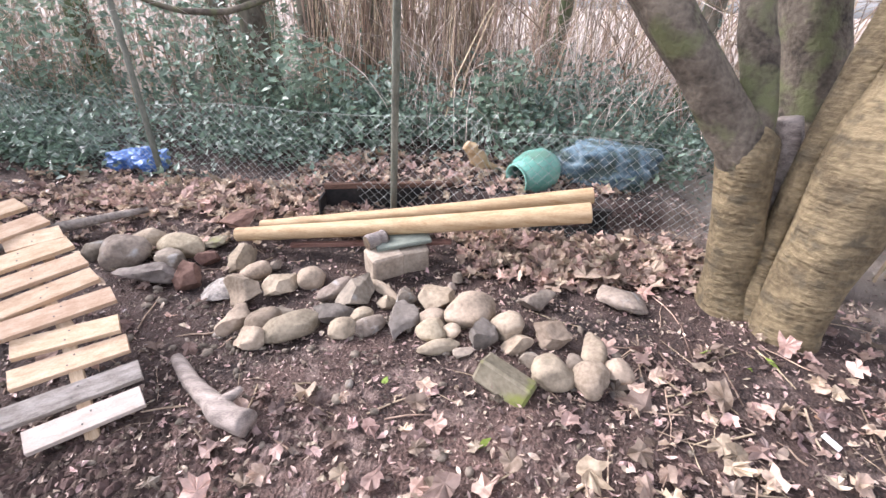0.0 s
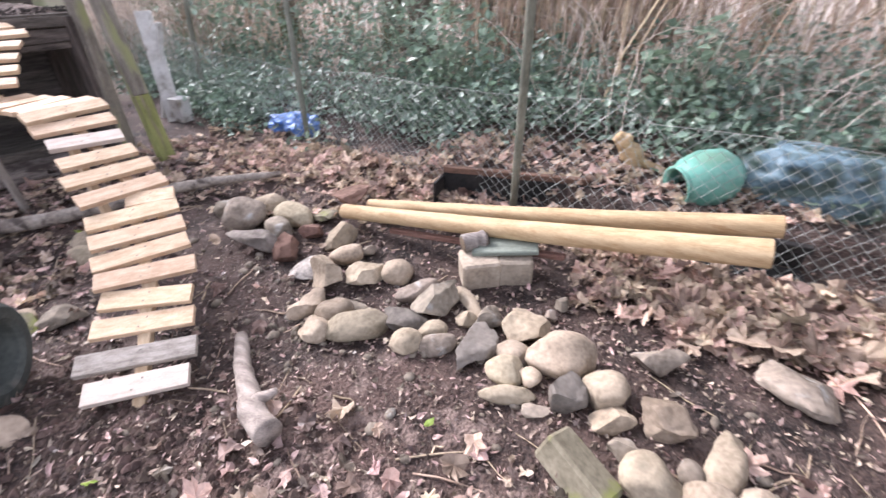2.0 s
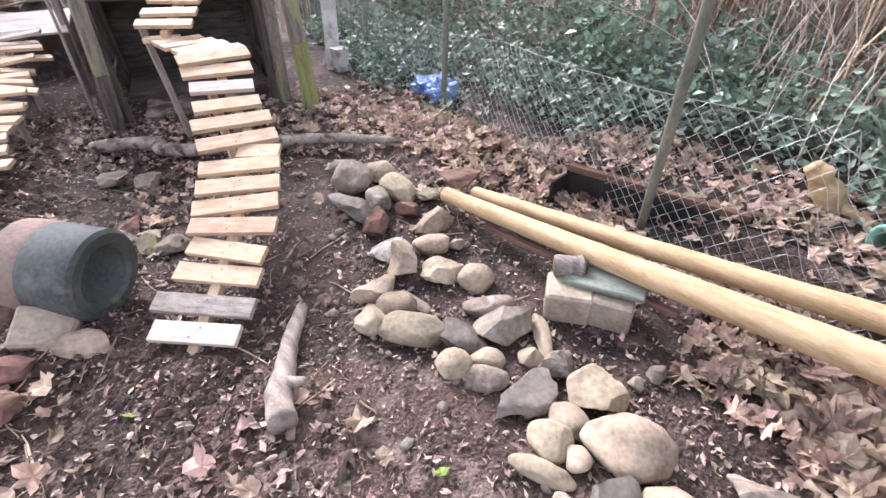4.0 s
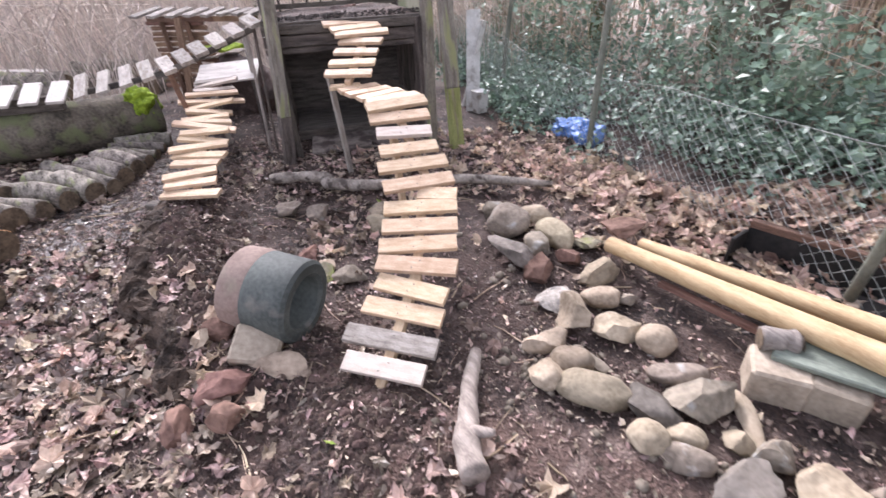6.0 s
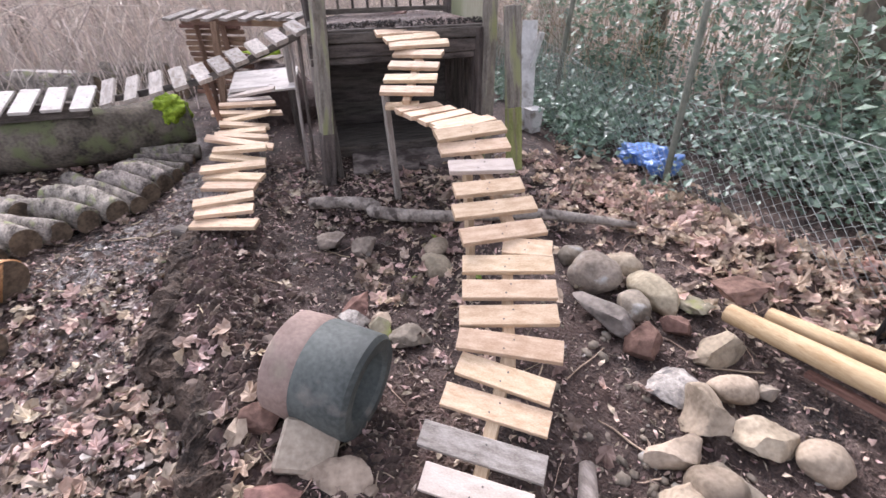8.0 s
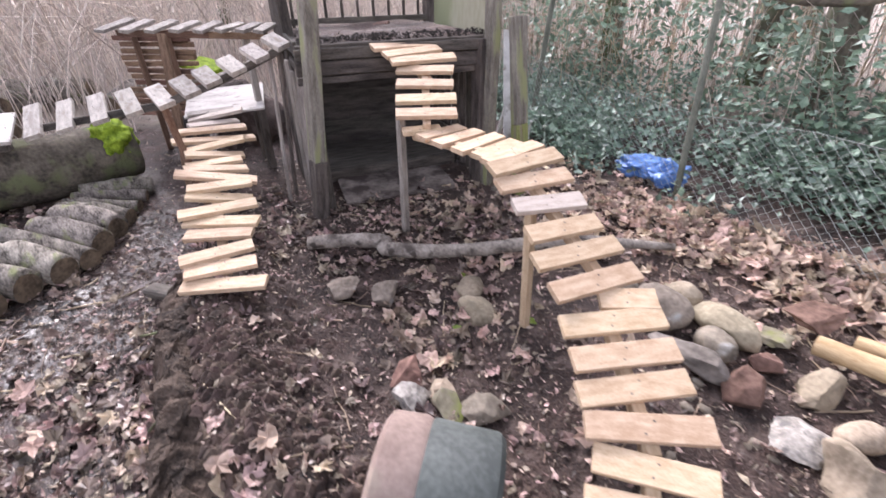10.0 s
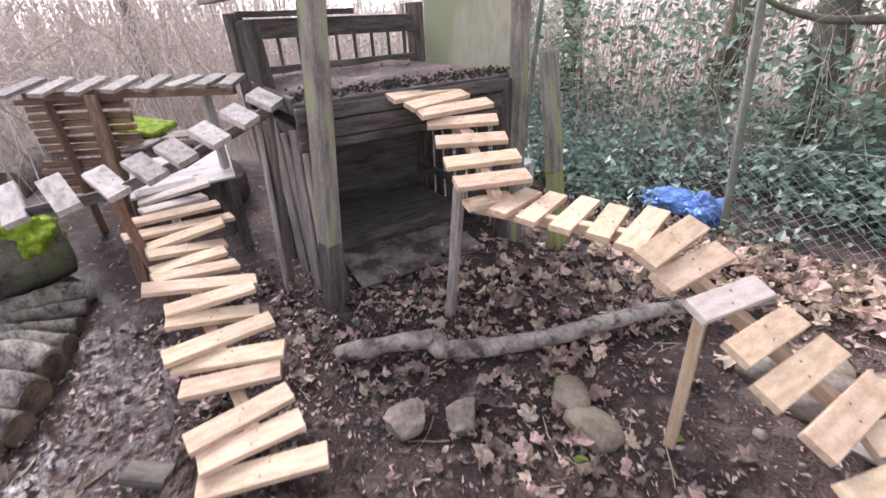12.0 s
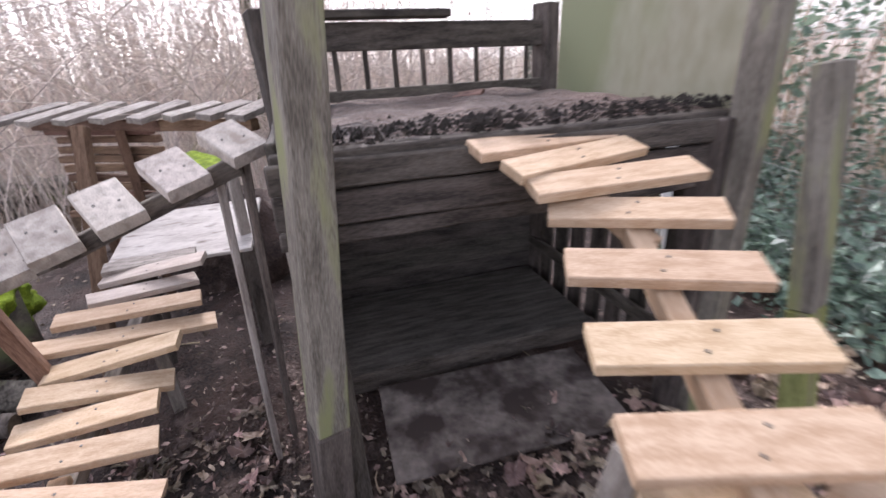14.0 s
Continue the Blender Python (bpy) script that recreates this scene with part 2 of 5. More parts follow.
reach.inputs[1].default_value = 1.4
tl.new(uneven.outputs[0], reach.inputs[0])
tl.new(off_mid.outputs["Value"], reach.inputs[2])
gain = tn.new("ShaderNodeMapRange")
gain.inputs["From Min"].default_value, gain.inputs["From Max"].default_value = 1.1, 1.7
gain.inputs["To Min"].default_value, gain.inputs["To Max"].default_value = 1.75, 1.0
tl.new(reach.outputs[0], gain.inputs["Value"])
trodden = tn.new("ShaderNodeHueSaturation")
tl.new(gain.outputs[0], trodden.inputs["Value"])
tl.new(base_link, trodden.inputs["Color"])
tl.new(trodden.outputs[0], pale.inputs[6])
# fine wrinkles run round the smooth bark
kn, kl = M_BARK.node_tree.nodes, M_BARK.node_tree.links
kc, km, kw, kb = kn.new("ShaderNodeTexCoord"), kn.new("ShaderNodeMapping"), kn.new("ShaderNodeTexNoise"), kn.new("ShaderNodeBump")
km.inputs["Scale"].default_value = (2.0, 2.0, 11.0)
kw.inputs["Scale"].default_value, kw.inputs["Detail"].default_value = 3.0, 6
kl.new(kc.outputs["Object"], km.inputs["Vector"])
kl.new(km.outputs[0], kw.inputs["Vector"])
kb.inputs["Strength"].default_value, kb.inputs["Distance"].default_value = 0.75, 0.025
kl.new(kw.outputs[0], kb.inputs["Height"])
kl.new(kn["Bump"].outputs[0], kb.inputs["Normal"])
kl.new(kb.outputs[0], kn["Principled BSDF"].inputs["Normal"])
# thin leaves let some light through
for m in (M_IVY, M_SHRUB, M_LEAF, M_FRESHLEAF):
    n, l = m.node_tree.nodes, m.node_tree.links
    glow, blend = n.new("ShaderNodeBsdfTranslucent"), n.new("ShaderNodeMixShader")
    blend.inputs[0].default_value = 0.3
    l.new(n["Principled BSDF"].inputs["Base Color"].links[0].from_socket, glow.inputs["Color"])
    l.new(n["Principled BSDF"].outputs[0], blend.inputs[1])
    l.new(glow.outputs[0], blend.inputs[2])
    l.new(blend.outputs[0], n["Material Output"].inputs["Surface"])
# wet, slick mud along the trodden path
sn, sl_ = M_SOIL.node_tree.nodes, M_SOIL.node_tree.links
tc = sn.new("ShaderNodeTexCoord")
from_mid = sn.new("ShaderNodeVectorMath")
from_mid.operation = "SUBTRACT"
from_mid.inputs[1].default_value = (-3.9, 0.02, 0.0)
sl_.new(tc.outputs["Object"], from_mid.inputs[0])
along = sn.new("ShaderNodeVectorRotate")
along.rotation_type = "Z_AXIS"
along.inputs["Angle"].default_value = radians(13)
sl_.new(from_mid.outputs[0], along.inputs["Vector"])
squeeze = sn.new("ShaderNodeVectorMath")
squeeze.operation = "MULTIPLY"
squeeze.inputs[1].default_value = (0.42, 1.9, 0.0)
sl_.new(along.outputs[0], squeeze.inputs[0])
far_off = sn.new("ShaderNodeVectorMath")
far_off.operation = "LENGTH"
sl_.new(squeeze.outputs[0], far_off.inputs[0])
patch = sn.new("ShaderNodeTexNoise")
patch.inputs["Scale"].default_value, patch.inputs["Detail"].default_value = 2.6, 4
sl_.new(tc.outputs["Object"], patch.inputs["Vector"])
wet = sn.new("ShaderNodeMath")
wet.operation = "MULTIPLY_ADD"
wet.inputs[1].default_value = 0.8
sl_.new(patch.outputs[0], wet.inputs[0])
sl_.new(far_off.outputs["Value"], wet.inputs[2])
slick = sn.new("ShaderNodeMapRange")
slick.inputs["From Min"].default_value, slick.inputs["From Max"].default_value = 1.15, 1.75
slick.inputs["To Min"].default_value, slick.inputs["To Max"].default_value = 0.16, 0.85
sl_.new(wet.outputs[0], slick.inputs["Value"])
spread = sn.new("ShaderNodeVectorMath")
spread.operation = "DISTANCE"
spread.inputs[1].default_value = (-2.6, 0.6, 0.0)
sl_.new(tc.outputs["Object"], spread.inputs[0])
ring = sn.new("ShaderNodeMath")
ring.operation = "MULTIPLY_ADD"
ring.inputs[1].default_value = 1.6
sl_.new(patch.outputs[0], ring.inputs[0])
sl_.new(spread.outputs["Value"], ring.inputs[2])
dry = sn.new("ShaderNodeMapRange")
dry.inputs["From Min"].default_value, dry.inputs["From Max"].default_value = 5.6, 6.6
sl_.new(ring.outputs[0], dry.inputs["Value"])
sl_.new(dry.outputs[0], pale.inputs["Factor"])
sl_.new(slick.outputs[0], sn["Principled BSDF"].inputs["Roughness"])
sn["Principled BSDF"].inputs["Specular IOR Level"].default_value = 0.5
# a film of water lies in the low spots of the path
film_patch = sn.new("ShaderNodeTexNoise")
film_patch.inputs["Scale"].default_value, film_patch.inputs["Detail"].default_value = 20, 6
sl_.new(tc.outputs["Object"], film_patch.inputs["Vector"])
film_cut = sn.new("ShaderNodeMapRange")
film_cut.inputs["From Min"].default_value, film_cut.inputs["From Max"].default_value = 0.42, 0.56
sl_.new(film_patch.outputs[0], film_cut.inputs["Value"])
film_near = sn.new("ShaderNodeMapRange")
film_near.inputs["From Min"].default_value, film_near.inputs["From Max"].default_value = 1.1, 1.6
film_near.inputs["To Min"].default_value, film_near.inputs["To Max"].default_value = 0.9, 0.0
sl_.new(wet.outputs[0], film_near.inputs["Value"])
film = sn.new("ShaderNodeMath")
film.operation = "MULTIPLY"
sl_.new(film_cut.outputs[0], film.inputs[0])
sl_.new(film_near.outputs[0], film.inputs[1])
sl_.new(film.outputs[0], sn["Principled BSDF"].inputs["Coat Weight"])
sn["Principled BSDF"].inputs["Coat Roughness"].default_value = 0.32
sn["Principled BSDF"].inputs["Coat IOR"].default_value = 1.4
ripple = sn.new("ShaderNodeBump")
ripple.inputs["Strength"].default_value, ripple.inputs["Distance"].default_value = 0.35, 0.02
sl_.new(film_patch.outputs[0], ripple.inputs["Height"])
sl_.new(ripple.outputs[0], sn["Principled BSDF"].inputs["Coat Normal"])


# ---- shapes ----
def part(name, bm, mat, parent=None, label="", smooth=False):
    me = bpy.data.meshes.new(name)
    bm.to_mesh(me)
    bm.free()
    me.materials.append(mat)
    if smooth:
        me.shade_smooth()
    ob = new(name, me)
    if parent:
        ob.parent = parent
    return tagged(ob, label)


def mesh_of(name, verts, faces, mat, parent=None, smooth=False):
    me = bpy.data.meshes.new(name)
    me.from_pydata(verts, [], faces)
    me.materials.append(mat)
    if smooth:
        me.shade_smooth()
    ob = new(name, me)
    if parent:
        ob.parent = parent
    return ob


def thing(name, label, category, group="", at=(0, 0, 0)):
    ob = new(name)
    ob.location = at
    ob.empty_display_size = 0.1
    return tagged(ob, label, category, group)


def box(sx, sy, sz, m=None, bevel=0.004, bm=None):
    """A box round the origin with bevelled edges."""
    bm = bm or bmesh.new()
    made = bmesh.ops.create_cube(bm, size=1, matrix=(m or Matrix()) @ Matrix.Diagonal((sx, sy, sz, 1)))
    if bevel:
        es = list({e for v in made["verts"] for e in v.link_edges})
        bmesh.ops.bevel(bm, geom=es, offset=bevel, segments=1, affect="EDGES")
    return bm


def wobble(bm, amount, scale, seed):
    for v in bm.verts:
        v.co += noise.noise_vector(v.co * scale + Vector((seed * 3.1, seed * 1.7, seed))) * amount


def beam(name, a, b, w, h, mat, parent=None, label="", bevel=0.005, rough=0.0, seed=0, turn=0.0):
    """A squared timber from a to b, w wide and h high; its origin lies at its middle, x along its length."""
    a, b = Vector(a), Vector(b)
    d = b - a
    bm = box(d.length, w, h, None, bevel)
    if rough:
        bmesh.ops.subdivide_edges(bm, edges=[e for e in bm.edges if e.calc_length() > d.length * 0.5], cuts=8)
        wobble(bm, rough, 4, seed)
    ob = part(name, bm, mat, parent, label)
    x = d.normalized()
    up = Vector((0, 0, 1)) if abs(x.z) < 0.95 else Vector((0, 1, 0))
    y = up.cross(x).normalized()
    z = x.cross(y)
    m = Matrix((x, y, z)).transposed().to_4x4()
    ob.matrix_basis = Matrix.Translation((a + b) / 2) @ m @ pose(0, 0, 0, turn)
    return ob


def tube_data(points, radii, sides=10, lump=0.0, seed=0, flute=0.0, caps=True):
    """Vertices and faces of a tapered tube through the points."""
    pts = [Vector(p) for p in points]
    vs, fs = [], []
    side = None
    for i, p in enumerate(pts):
        d = (pts[min(i + 1, len(pts) - 1)] - pts[max(i - 1, 0)]).normalized()
        if side is None:
            side = d.orthogonal().normalized()
        side = (side - d * side.dot(d)).normalized()
        other = d.cross(side)
        for k in range(sides):
            a = 2 * math.pi * k / sides
            r = radii[i]
            q = p + (side * math.cos(a) + other * math.sin(a)) * r
            if lump:
                r *= 1 + lump * noise.noise(q * (0.35 / max(r, 0.01)) + Vector((seed, 0, 0)))
            if flute:
                r *= 1 + flute * math.sin(a * 3 + seed + i * 0.35) + flute * 0.6 * math.sin(a * 5 + seed * 2 - i * 0.2)
            vs.append(p + (side * math.cos(a) + other * math.sin(a)) * r)
    for i in range(len(pts) - 1):
        for k in range(sides):
            j = (k + 1) % sides
            fs.append((i * sides + k, i * sides + j, (i + 1) * sides + j, (i + 1) * sides + k))
    if caps:
        fs.append(tuple(range(sides))[::-1])
        fs.append(tuple(range((len(pts) - 1) * sides, len(pts) * sides)))
    return vs, fs


def bend(points, n):
    """n points along a smooth line through the given points."""
    ps = [Vector(p) for p in points]
    ps = [2 * ps[0] - ps[1]] + ps + [2 * ps[-1] - ps[-2]]
    out = []
    m = len(ps) - 3
    for i in range(n):
        u = i / (n - 1) * m
        k = min(int(u), m - 1)
        f = u - k
        a, b, c, d = ps[k:k + 4]
        out.append(0.5 * (2 * b + (c - a) * f + (2 * a - 5 * b + 4 * c - d) * f * f + (3 * b - a - 3 * c + d) * f ** 3))
    return out


def fade(values, n):
    return [float(v) for v in np.interp(np.linspace(0, 1, n), np.linspace(0, 1, len(values)), values)]


def limb(name, points, radii, mat, parent=None, label="", sides=12, n=16, lump=0.15, seed=0, flute=0.0):
    vs, fs = tube_data(bend(points, n), fade(radii, n), sides, lump, seed, flute)
    ob = mesh_of(name, vs, fs, mat, parent, True)
    return tagged(ob, label)


# ---- ground ----
def hump(x, y, cx, cy, rx, ry, h, turn=0.0):
    c, s = math.cos(radians(turn)), math.sin(radians(turn))
    u, v = ((x - cx) * c + (y - cy) * s) / rx, (-(x - cx) * s + (y - cy) * c) / ry
    return h * math.exp(-(u * u + v * v))


def fence_y(x):
    return float(np.interp(x, (-9, -4.5, -2.65, -0.6, 0.5, 1.4, 3.0, 6.0), (5.9, 4.45, 3.85, 3.28, 2.92, 2.95, 3.05, 3.3)))


def ground_z(x, y):
    z = 0.0
    z += hump(x, y, -1.35, 0.95, 0.5, 0.3, 0.075, 35)
    if -3.8 < x < -1.3 and 0.0 < y < 1.4:
        d = y - float(np.interp(x, (-3.6, -3.3, -2.9, -2.5, -2.1, -1.8), (0.60, 0.49, 0.42, 0.33, 0.40, 0.42))) + 0.05 * noise.noise(Vector((x * 5, 3.3, y * 2)))
        rise = min(1.0, max(0.0, (d + 0.03) / 0.06)) * (1.0 if d < 0.15 else math.exp(-((d - 0.15) / 0.28) ** 2))
        z += rise * float(np.interp(x, (-3.75, -3.4, -2.4, -1.9, -1.6, -1.35), (0.0, 0.20, 0.19, 0.12, 0.08, 0.0)))
    z += hump(x, y, -3.05, 1.45, 0.75, 0.32, -0.10, 12)
    z += hump(x, y, -3.9, 0.12, 1.5, 0.32, -0.05, -14)
    z += hump(x, y, -2.1, 0.25, 0.7, 0.16, -0.06, -4)
    z += hump(x, y, 0.9, 1.7, 0.8, 0.8, 0.05)
    z += hump(x, y, 1.8, 1.8, 0.5, 0.5, 0.10)
    z += hump(x, y, -1.9, 3.3, 0.9, 0.45, 0.05)
    if -1.3 < x < 2.2:
        back = min(1.0, max(0.0, (y - fence_y(x) - 0.17) / 0.10)) * min(1.0, (x + 1.3) / 0.35, (2.2 - x) / 0.4)
        z += 0.17 * back
    far = max(0.0, y - fence_y(x) - 0.25)
    z += min(far * 0.12, 0.35)
    west = max(0.0, -x - 9)
    z += min(west * 0.12, 0.5)
    near = max(0.0, 1 - (abs(x + 2) + abs(y - 1.5)) / 14)
    p = Vector((x, y, 0))
    z += (noise.noise(p * 0.9) * 0.035 + noise.noise(p * 3.1) * 0.022 + noise.noise(p * 9) * 0.010 + noise.noise(p * 24) * 0.005) * (0.25 + 0.75 * near)
    return z


def axis(lo, hi, step, reach):
    inner = list(np.arange(lo, hi + step / 2, step))
    out, g = [], step
    e = hi
    while e < reach:
        g *= 1.35
        e += g
        out.append(e)
    left, g, e = [], step, lo
    while e > -reach:
        g *= 1.35
        e -= g
        left.append(e)
    return left[::-1] + inner + out


gx, gy = axis(-7.0, 3.0, 0.04, 400), axis(-1.2, 4.8, 0.04, 400)
verts = [(x, y, ground_z(x, y) if abs(x) < 60 and abs(y) < 60 else 0.35) for y in gy for x in gx]
nx = len(gx)
faces = [(j * nx + i, j * nx + i + 1, (j + 1) * nx + i + 1, (j + 1) * nx + i) for j in range(len(gy) - 1) for i in range(nx - 1)]
ground = mesh_of("ground", verts, faces, M_SOIL, None, True)
tagged(ground, "dark damp trodden soil of a woodland clearing", "ground", kind="structure")


# ---- the timber playhouse ----
FX, FY = Vector((0.29, 0.957, 0)), Vector((-0.957, 0.29, 0))   # along its front, and back from it
O = Vector((-4.17, 1.64, 0))
UP = Vector((0, 0, 1))


def at(u, v, z):
    """A place in the playhouse: u along the front, v back from it."""
    return O + FX * u + FY * v + UP * z


W, D, H = 1.36, 1.30, 1.135
house = thing("playhouse_platform", "weathered dark timber play platform with an open front", "platform", at=tuple(O))
HM = Matrix.Translation(-O)


def hpart(name, a, b, w, h, mat, label="", rough=0.004, seed=0, turn=0.0):
    ob = beam(name, Vector(a) - O, Vector(b) - O, w, h, mat, house, label, 0.005, rough, seed, turn)
    return ob


# corner posts
foot, head = Vector((-4.180, 1.595, -0.1)), Vector((-4.030, 1.735, 2.15))
hpart("front_post", foot.lerp(head, 0.235), head, 0.095, 0.09, M_POST, "tall grey post with green algae", 0.003, 1)
hpart("post_foot", foot, foot.lerp(head, 0.235), 0.10, 0.096, M_DARKWOOD, "blackened foot of the post", 0.004, 2)
hpart("post_base", at(0.05, 0.06, -0.1), at(0.04, 0.06, 0.95), 0.06, 0.06, M_DARKWOOD, "", 0.004, 2)
hpart("front_post", at(W - 0.02, -0.0, -0.1), at(W - 0.0, 0.02, 2.1), 0.09, 0.085, M_POST, "tall grey post with flaking red paint", 0.004, 3)
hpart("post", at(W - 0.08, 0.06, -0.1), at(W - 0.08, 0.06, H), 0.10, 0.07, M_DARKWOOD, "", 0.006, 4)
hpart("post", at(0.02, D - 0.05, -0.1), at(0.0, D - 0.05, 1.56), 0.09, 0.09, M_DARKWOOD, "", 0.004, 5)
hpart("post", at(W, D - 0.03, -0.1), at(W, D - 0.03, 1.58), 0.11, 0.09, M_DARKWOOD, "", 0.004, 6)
# deck boards and the earth on them
for i in range(9):
    v = 0.13 + i * (D - 0.14) / 8
    hpart("deck_board", at(-0.03, v, H), at(W + 0.03, v, H), 0.15, 0.035, M_DARKWOOD, "", 0.003, i)
for k, (z, hh, vv) in enumerate(((H - 0.035, 0.07, 0.045), (H - 0.125, 0.09, 0.06), (H - 0.20, 0.045, 0.075))):
    hpart("fascia", at(-0.04, vv, z), at(W + 0.03, vv, z), 0.03, hh, M_DARKWOOD, "", 0.007, 20 + k)
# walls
# the back boards carry the interior's shade in their colour
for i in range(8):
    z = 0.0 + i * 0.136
    hpart("back_board", at(0.0, D, z), at(W, D, z), 0.02, 0.142, M_SHADEWOOD, "", 0.0015, 30 + i)
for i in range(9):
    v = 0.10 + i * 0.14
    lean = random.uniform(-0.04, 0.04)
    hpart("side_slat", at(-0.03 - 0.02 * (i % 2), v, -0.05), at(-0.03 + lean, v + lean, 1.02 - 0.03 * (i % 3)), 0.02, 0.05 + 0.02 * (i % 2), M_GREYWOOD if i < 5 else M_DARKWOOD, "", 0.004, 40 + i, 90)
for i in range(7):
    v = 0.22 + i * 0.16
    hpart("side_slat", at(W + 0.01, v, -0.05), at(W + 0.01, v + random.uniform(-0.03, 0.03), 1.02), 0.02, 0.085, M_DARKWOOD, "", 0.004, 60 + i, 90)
for z in (0.28, 0.95):
    hpart("side_rail", at(0.02, 0.05, z), at(0.02, D, z), 0.03, 0.06, M_DARKWOOD, "", 0.004, 70)
    hpart("side_rail", at(W - 0.04, 0.05, z), at(W - 0.04, D, z), 0.03, 0.06, M_DARKWOOD, "", 0.004, 71)
# railing on the back and left edges of the deck
hpart("hand_rail", at(-0.02, D - 0.05, 1.46), at(W + 0.02, D - 0.04, 1.44), 0.045, 0.12, M_DARKWOOD, "broad dark hand rail", 0.004, 80)
hpart("hand_rail", at(0.02, D - 0.06, 1.55), at(W * 0.6, D - 0.06, 1.54), 0.12, 0.035, M_DARKWOOD, "", 0.004, 81)
hpart("lower_rail", at(0.0, D - 0.05, 1.20), at(W, D - 0.05, 1.20), 0.035, 0.05, M_DARKWOOD, "", 0.004, 82)
for i in range(9):
    u = 0.12 + i * 0.14
    hpart("spindle", at(u, D - 0.05, 1.14), at(u, D - 0.05, 1.42), 0.022, 0.022, M_DARKWOOD, "", 0.0, 90 + i)
hpart("post", at(0.0, 0.72, H), at(-0.02, 0.74, 1.52), 0.09, 0.08, M_DARKWOOD, "", 0.004, 96)
hpart("post", at(0.0, 0.98, H), at(0.0, 0.98, 1.50), 0.10, 0.05, M_DARKWOOD, "", 0.004, 97)
hpart("side_top_rail", (-5.44, 1.86, 1.67), (-4.12, 1.725, 1.71), 0.05, 0.12, M_POST, "pale green-stained rail", 0.004, 98)
hpart("side_kick_board", at(-0.02, 0.1, 1.13), at(-0.02, D, 1.13), 0.025, 0.09, M_DARKWOOD, "", 0.004, 99)
# large upright panel on the right part of the deck
hpart("panel", at(W - 0.02, 1.08, 1.66), at(W + 0.0, 0.04, 1.64), 0.018, 1.06, M_PANEL, "green-stained beige board", 0.0, 100)
# floor sheet under the deck
bm = box(1.2, 0.68, 0.03, None, 0.003)
ob = part("floor_sheet", bm, M_SHADEWOOD, house)
ob.matrix_basis = Matrix.Translation(at(0.68, 0.92, 0.10) - O) @ pose(0, 0, 0, 0, 0, 73)
hpart("floor_joist", at(0.05, 0.60, 0.05), at(W - 0.05, 0.60, 0.05), 0.05, 0.10, M_DARKWOOD, "", 0.004, 110)
bm = box(0.92, 0.48, 0.02, None, 0.003)
ob = part("threshold_sheet", bm, M_MUDDY, house, "muddy grey plywood sheet on the soil")
ob.matrix_basis = Matrix.Translation(Vector((-4.24, 2.33, 0.035)) - O) @ pose(0, 0, 0, 2, 0, 70)

# crumbly earth along the deck's front edge and over its boards
vs, fs = [], []
random.seed(5)
for i in range(1500):
    u = random.uniform(0, W)
    v = abs(random.gauss(0, 0.10)) if i < 1150 else random.uniform(0.1, D)
    p = at(u, v + 0.06 if i < 1150 else v, H + 0.02 + random.uniform(0, 0.035 if i < 1150 else 0.008))
    r = (0.003 + 0.013 * random.random() ** 2) * (1 if i < 1150 else 0.6)
    k = len(vs)
    for d in ((1, 0, 0), (-0.5, 0.87, 0), (-0.5, -0.87, 0), (0, 0, 0.9)):
        vs.append(p + Vector([c * r * random.uniform(0.7, 1.5) for c in d]))
    fs += [(k, k + 1, k + 3), (k + 1, k + 2, k + 3), (k + 2, k, k + 3)]
tagged(mesh_of("crumbled_earth", vs, fs, M_COMPOST), "dark crumbly earth and debris on the platform deck", "debris", kind="stuff")
bm = bmesh.new()
bmesh.ops.create_grid(bm, x_segments=24, y_segments=24, size=0.5)
for v in bm.verts:
    e = min(1, (0.5 - max(abs(v.co.x), abs(v.co.y))) * 8)
    v.co.z = e * (0.035 + 0.03 * noise.noise(v.co * 6))
ob = part("deck_soil", bm, M_SOIL, None, "", True)
tagged(ob, "thin layer of brown soil on the platform deck", "soil")
ob.matrix_basis = Matrix.Translation(at(W / 2, D / 2 + 0.05, H + 0.012)) @ Matrix(((FX.x, FY.x, 0, 0), (FX.y, FY.y, 0, 0), (0, 0, 1, 0), (0, 0, 0, 1))) @ Matrix.Diagonal((W, D - 0.1, 1, 1))

sh = part("terracotta_shard", box(0.13, 0.10, 0.02, None, 0.004), M_REDSTONE)
sh.matrix_basis = Matrix.Translation(at(0.78, 0.90, H + 0.055)) @ pose(0, 0, 0, 8, -6, 40)
tagged(sh, "broken terracotta shard lying on the platform deck", "shard")
# leaning green post beside the playhouse
gp = thing("leaning_board", "thick upright board green with algae beside the platform", "post", at=(-3.45, 3.01, 0))
beam("board", (-0.095, 0.014, 0.55), (-0.20, 0.03, 1.28), 0.07, 0.125, M_POST, gp, "grey-brown upper part", 0.006, 0.003, 7)
beam("board_foot", (0, 0, -0.1), (-0.095, 0.014, 0.55), 0.072, 0.127, M_GREENPOST, gp, "bright green algae-covered lower part", 0.006, 0.003, 8)

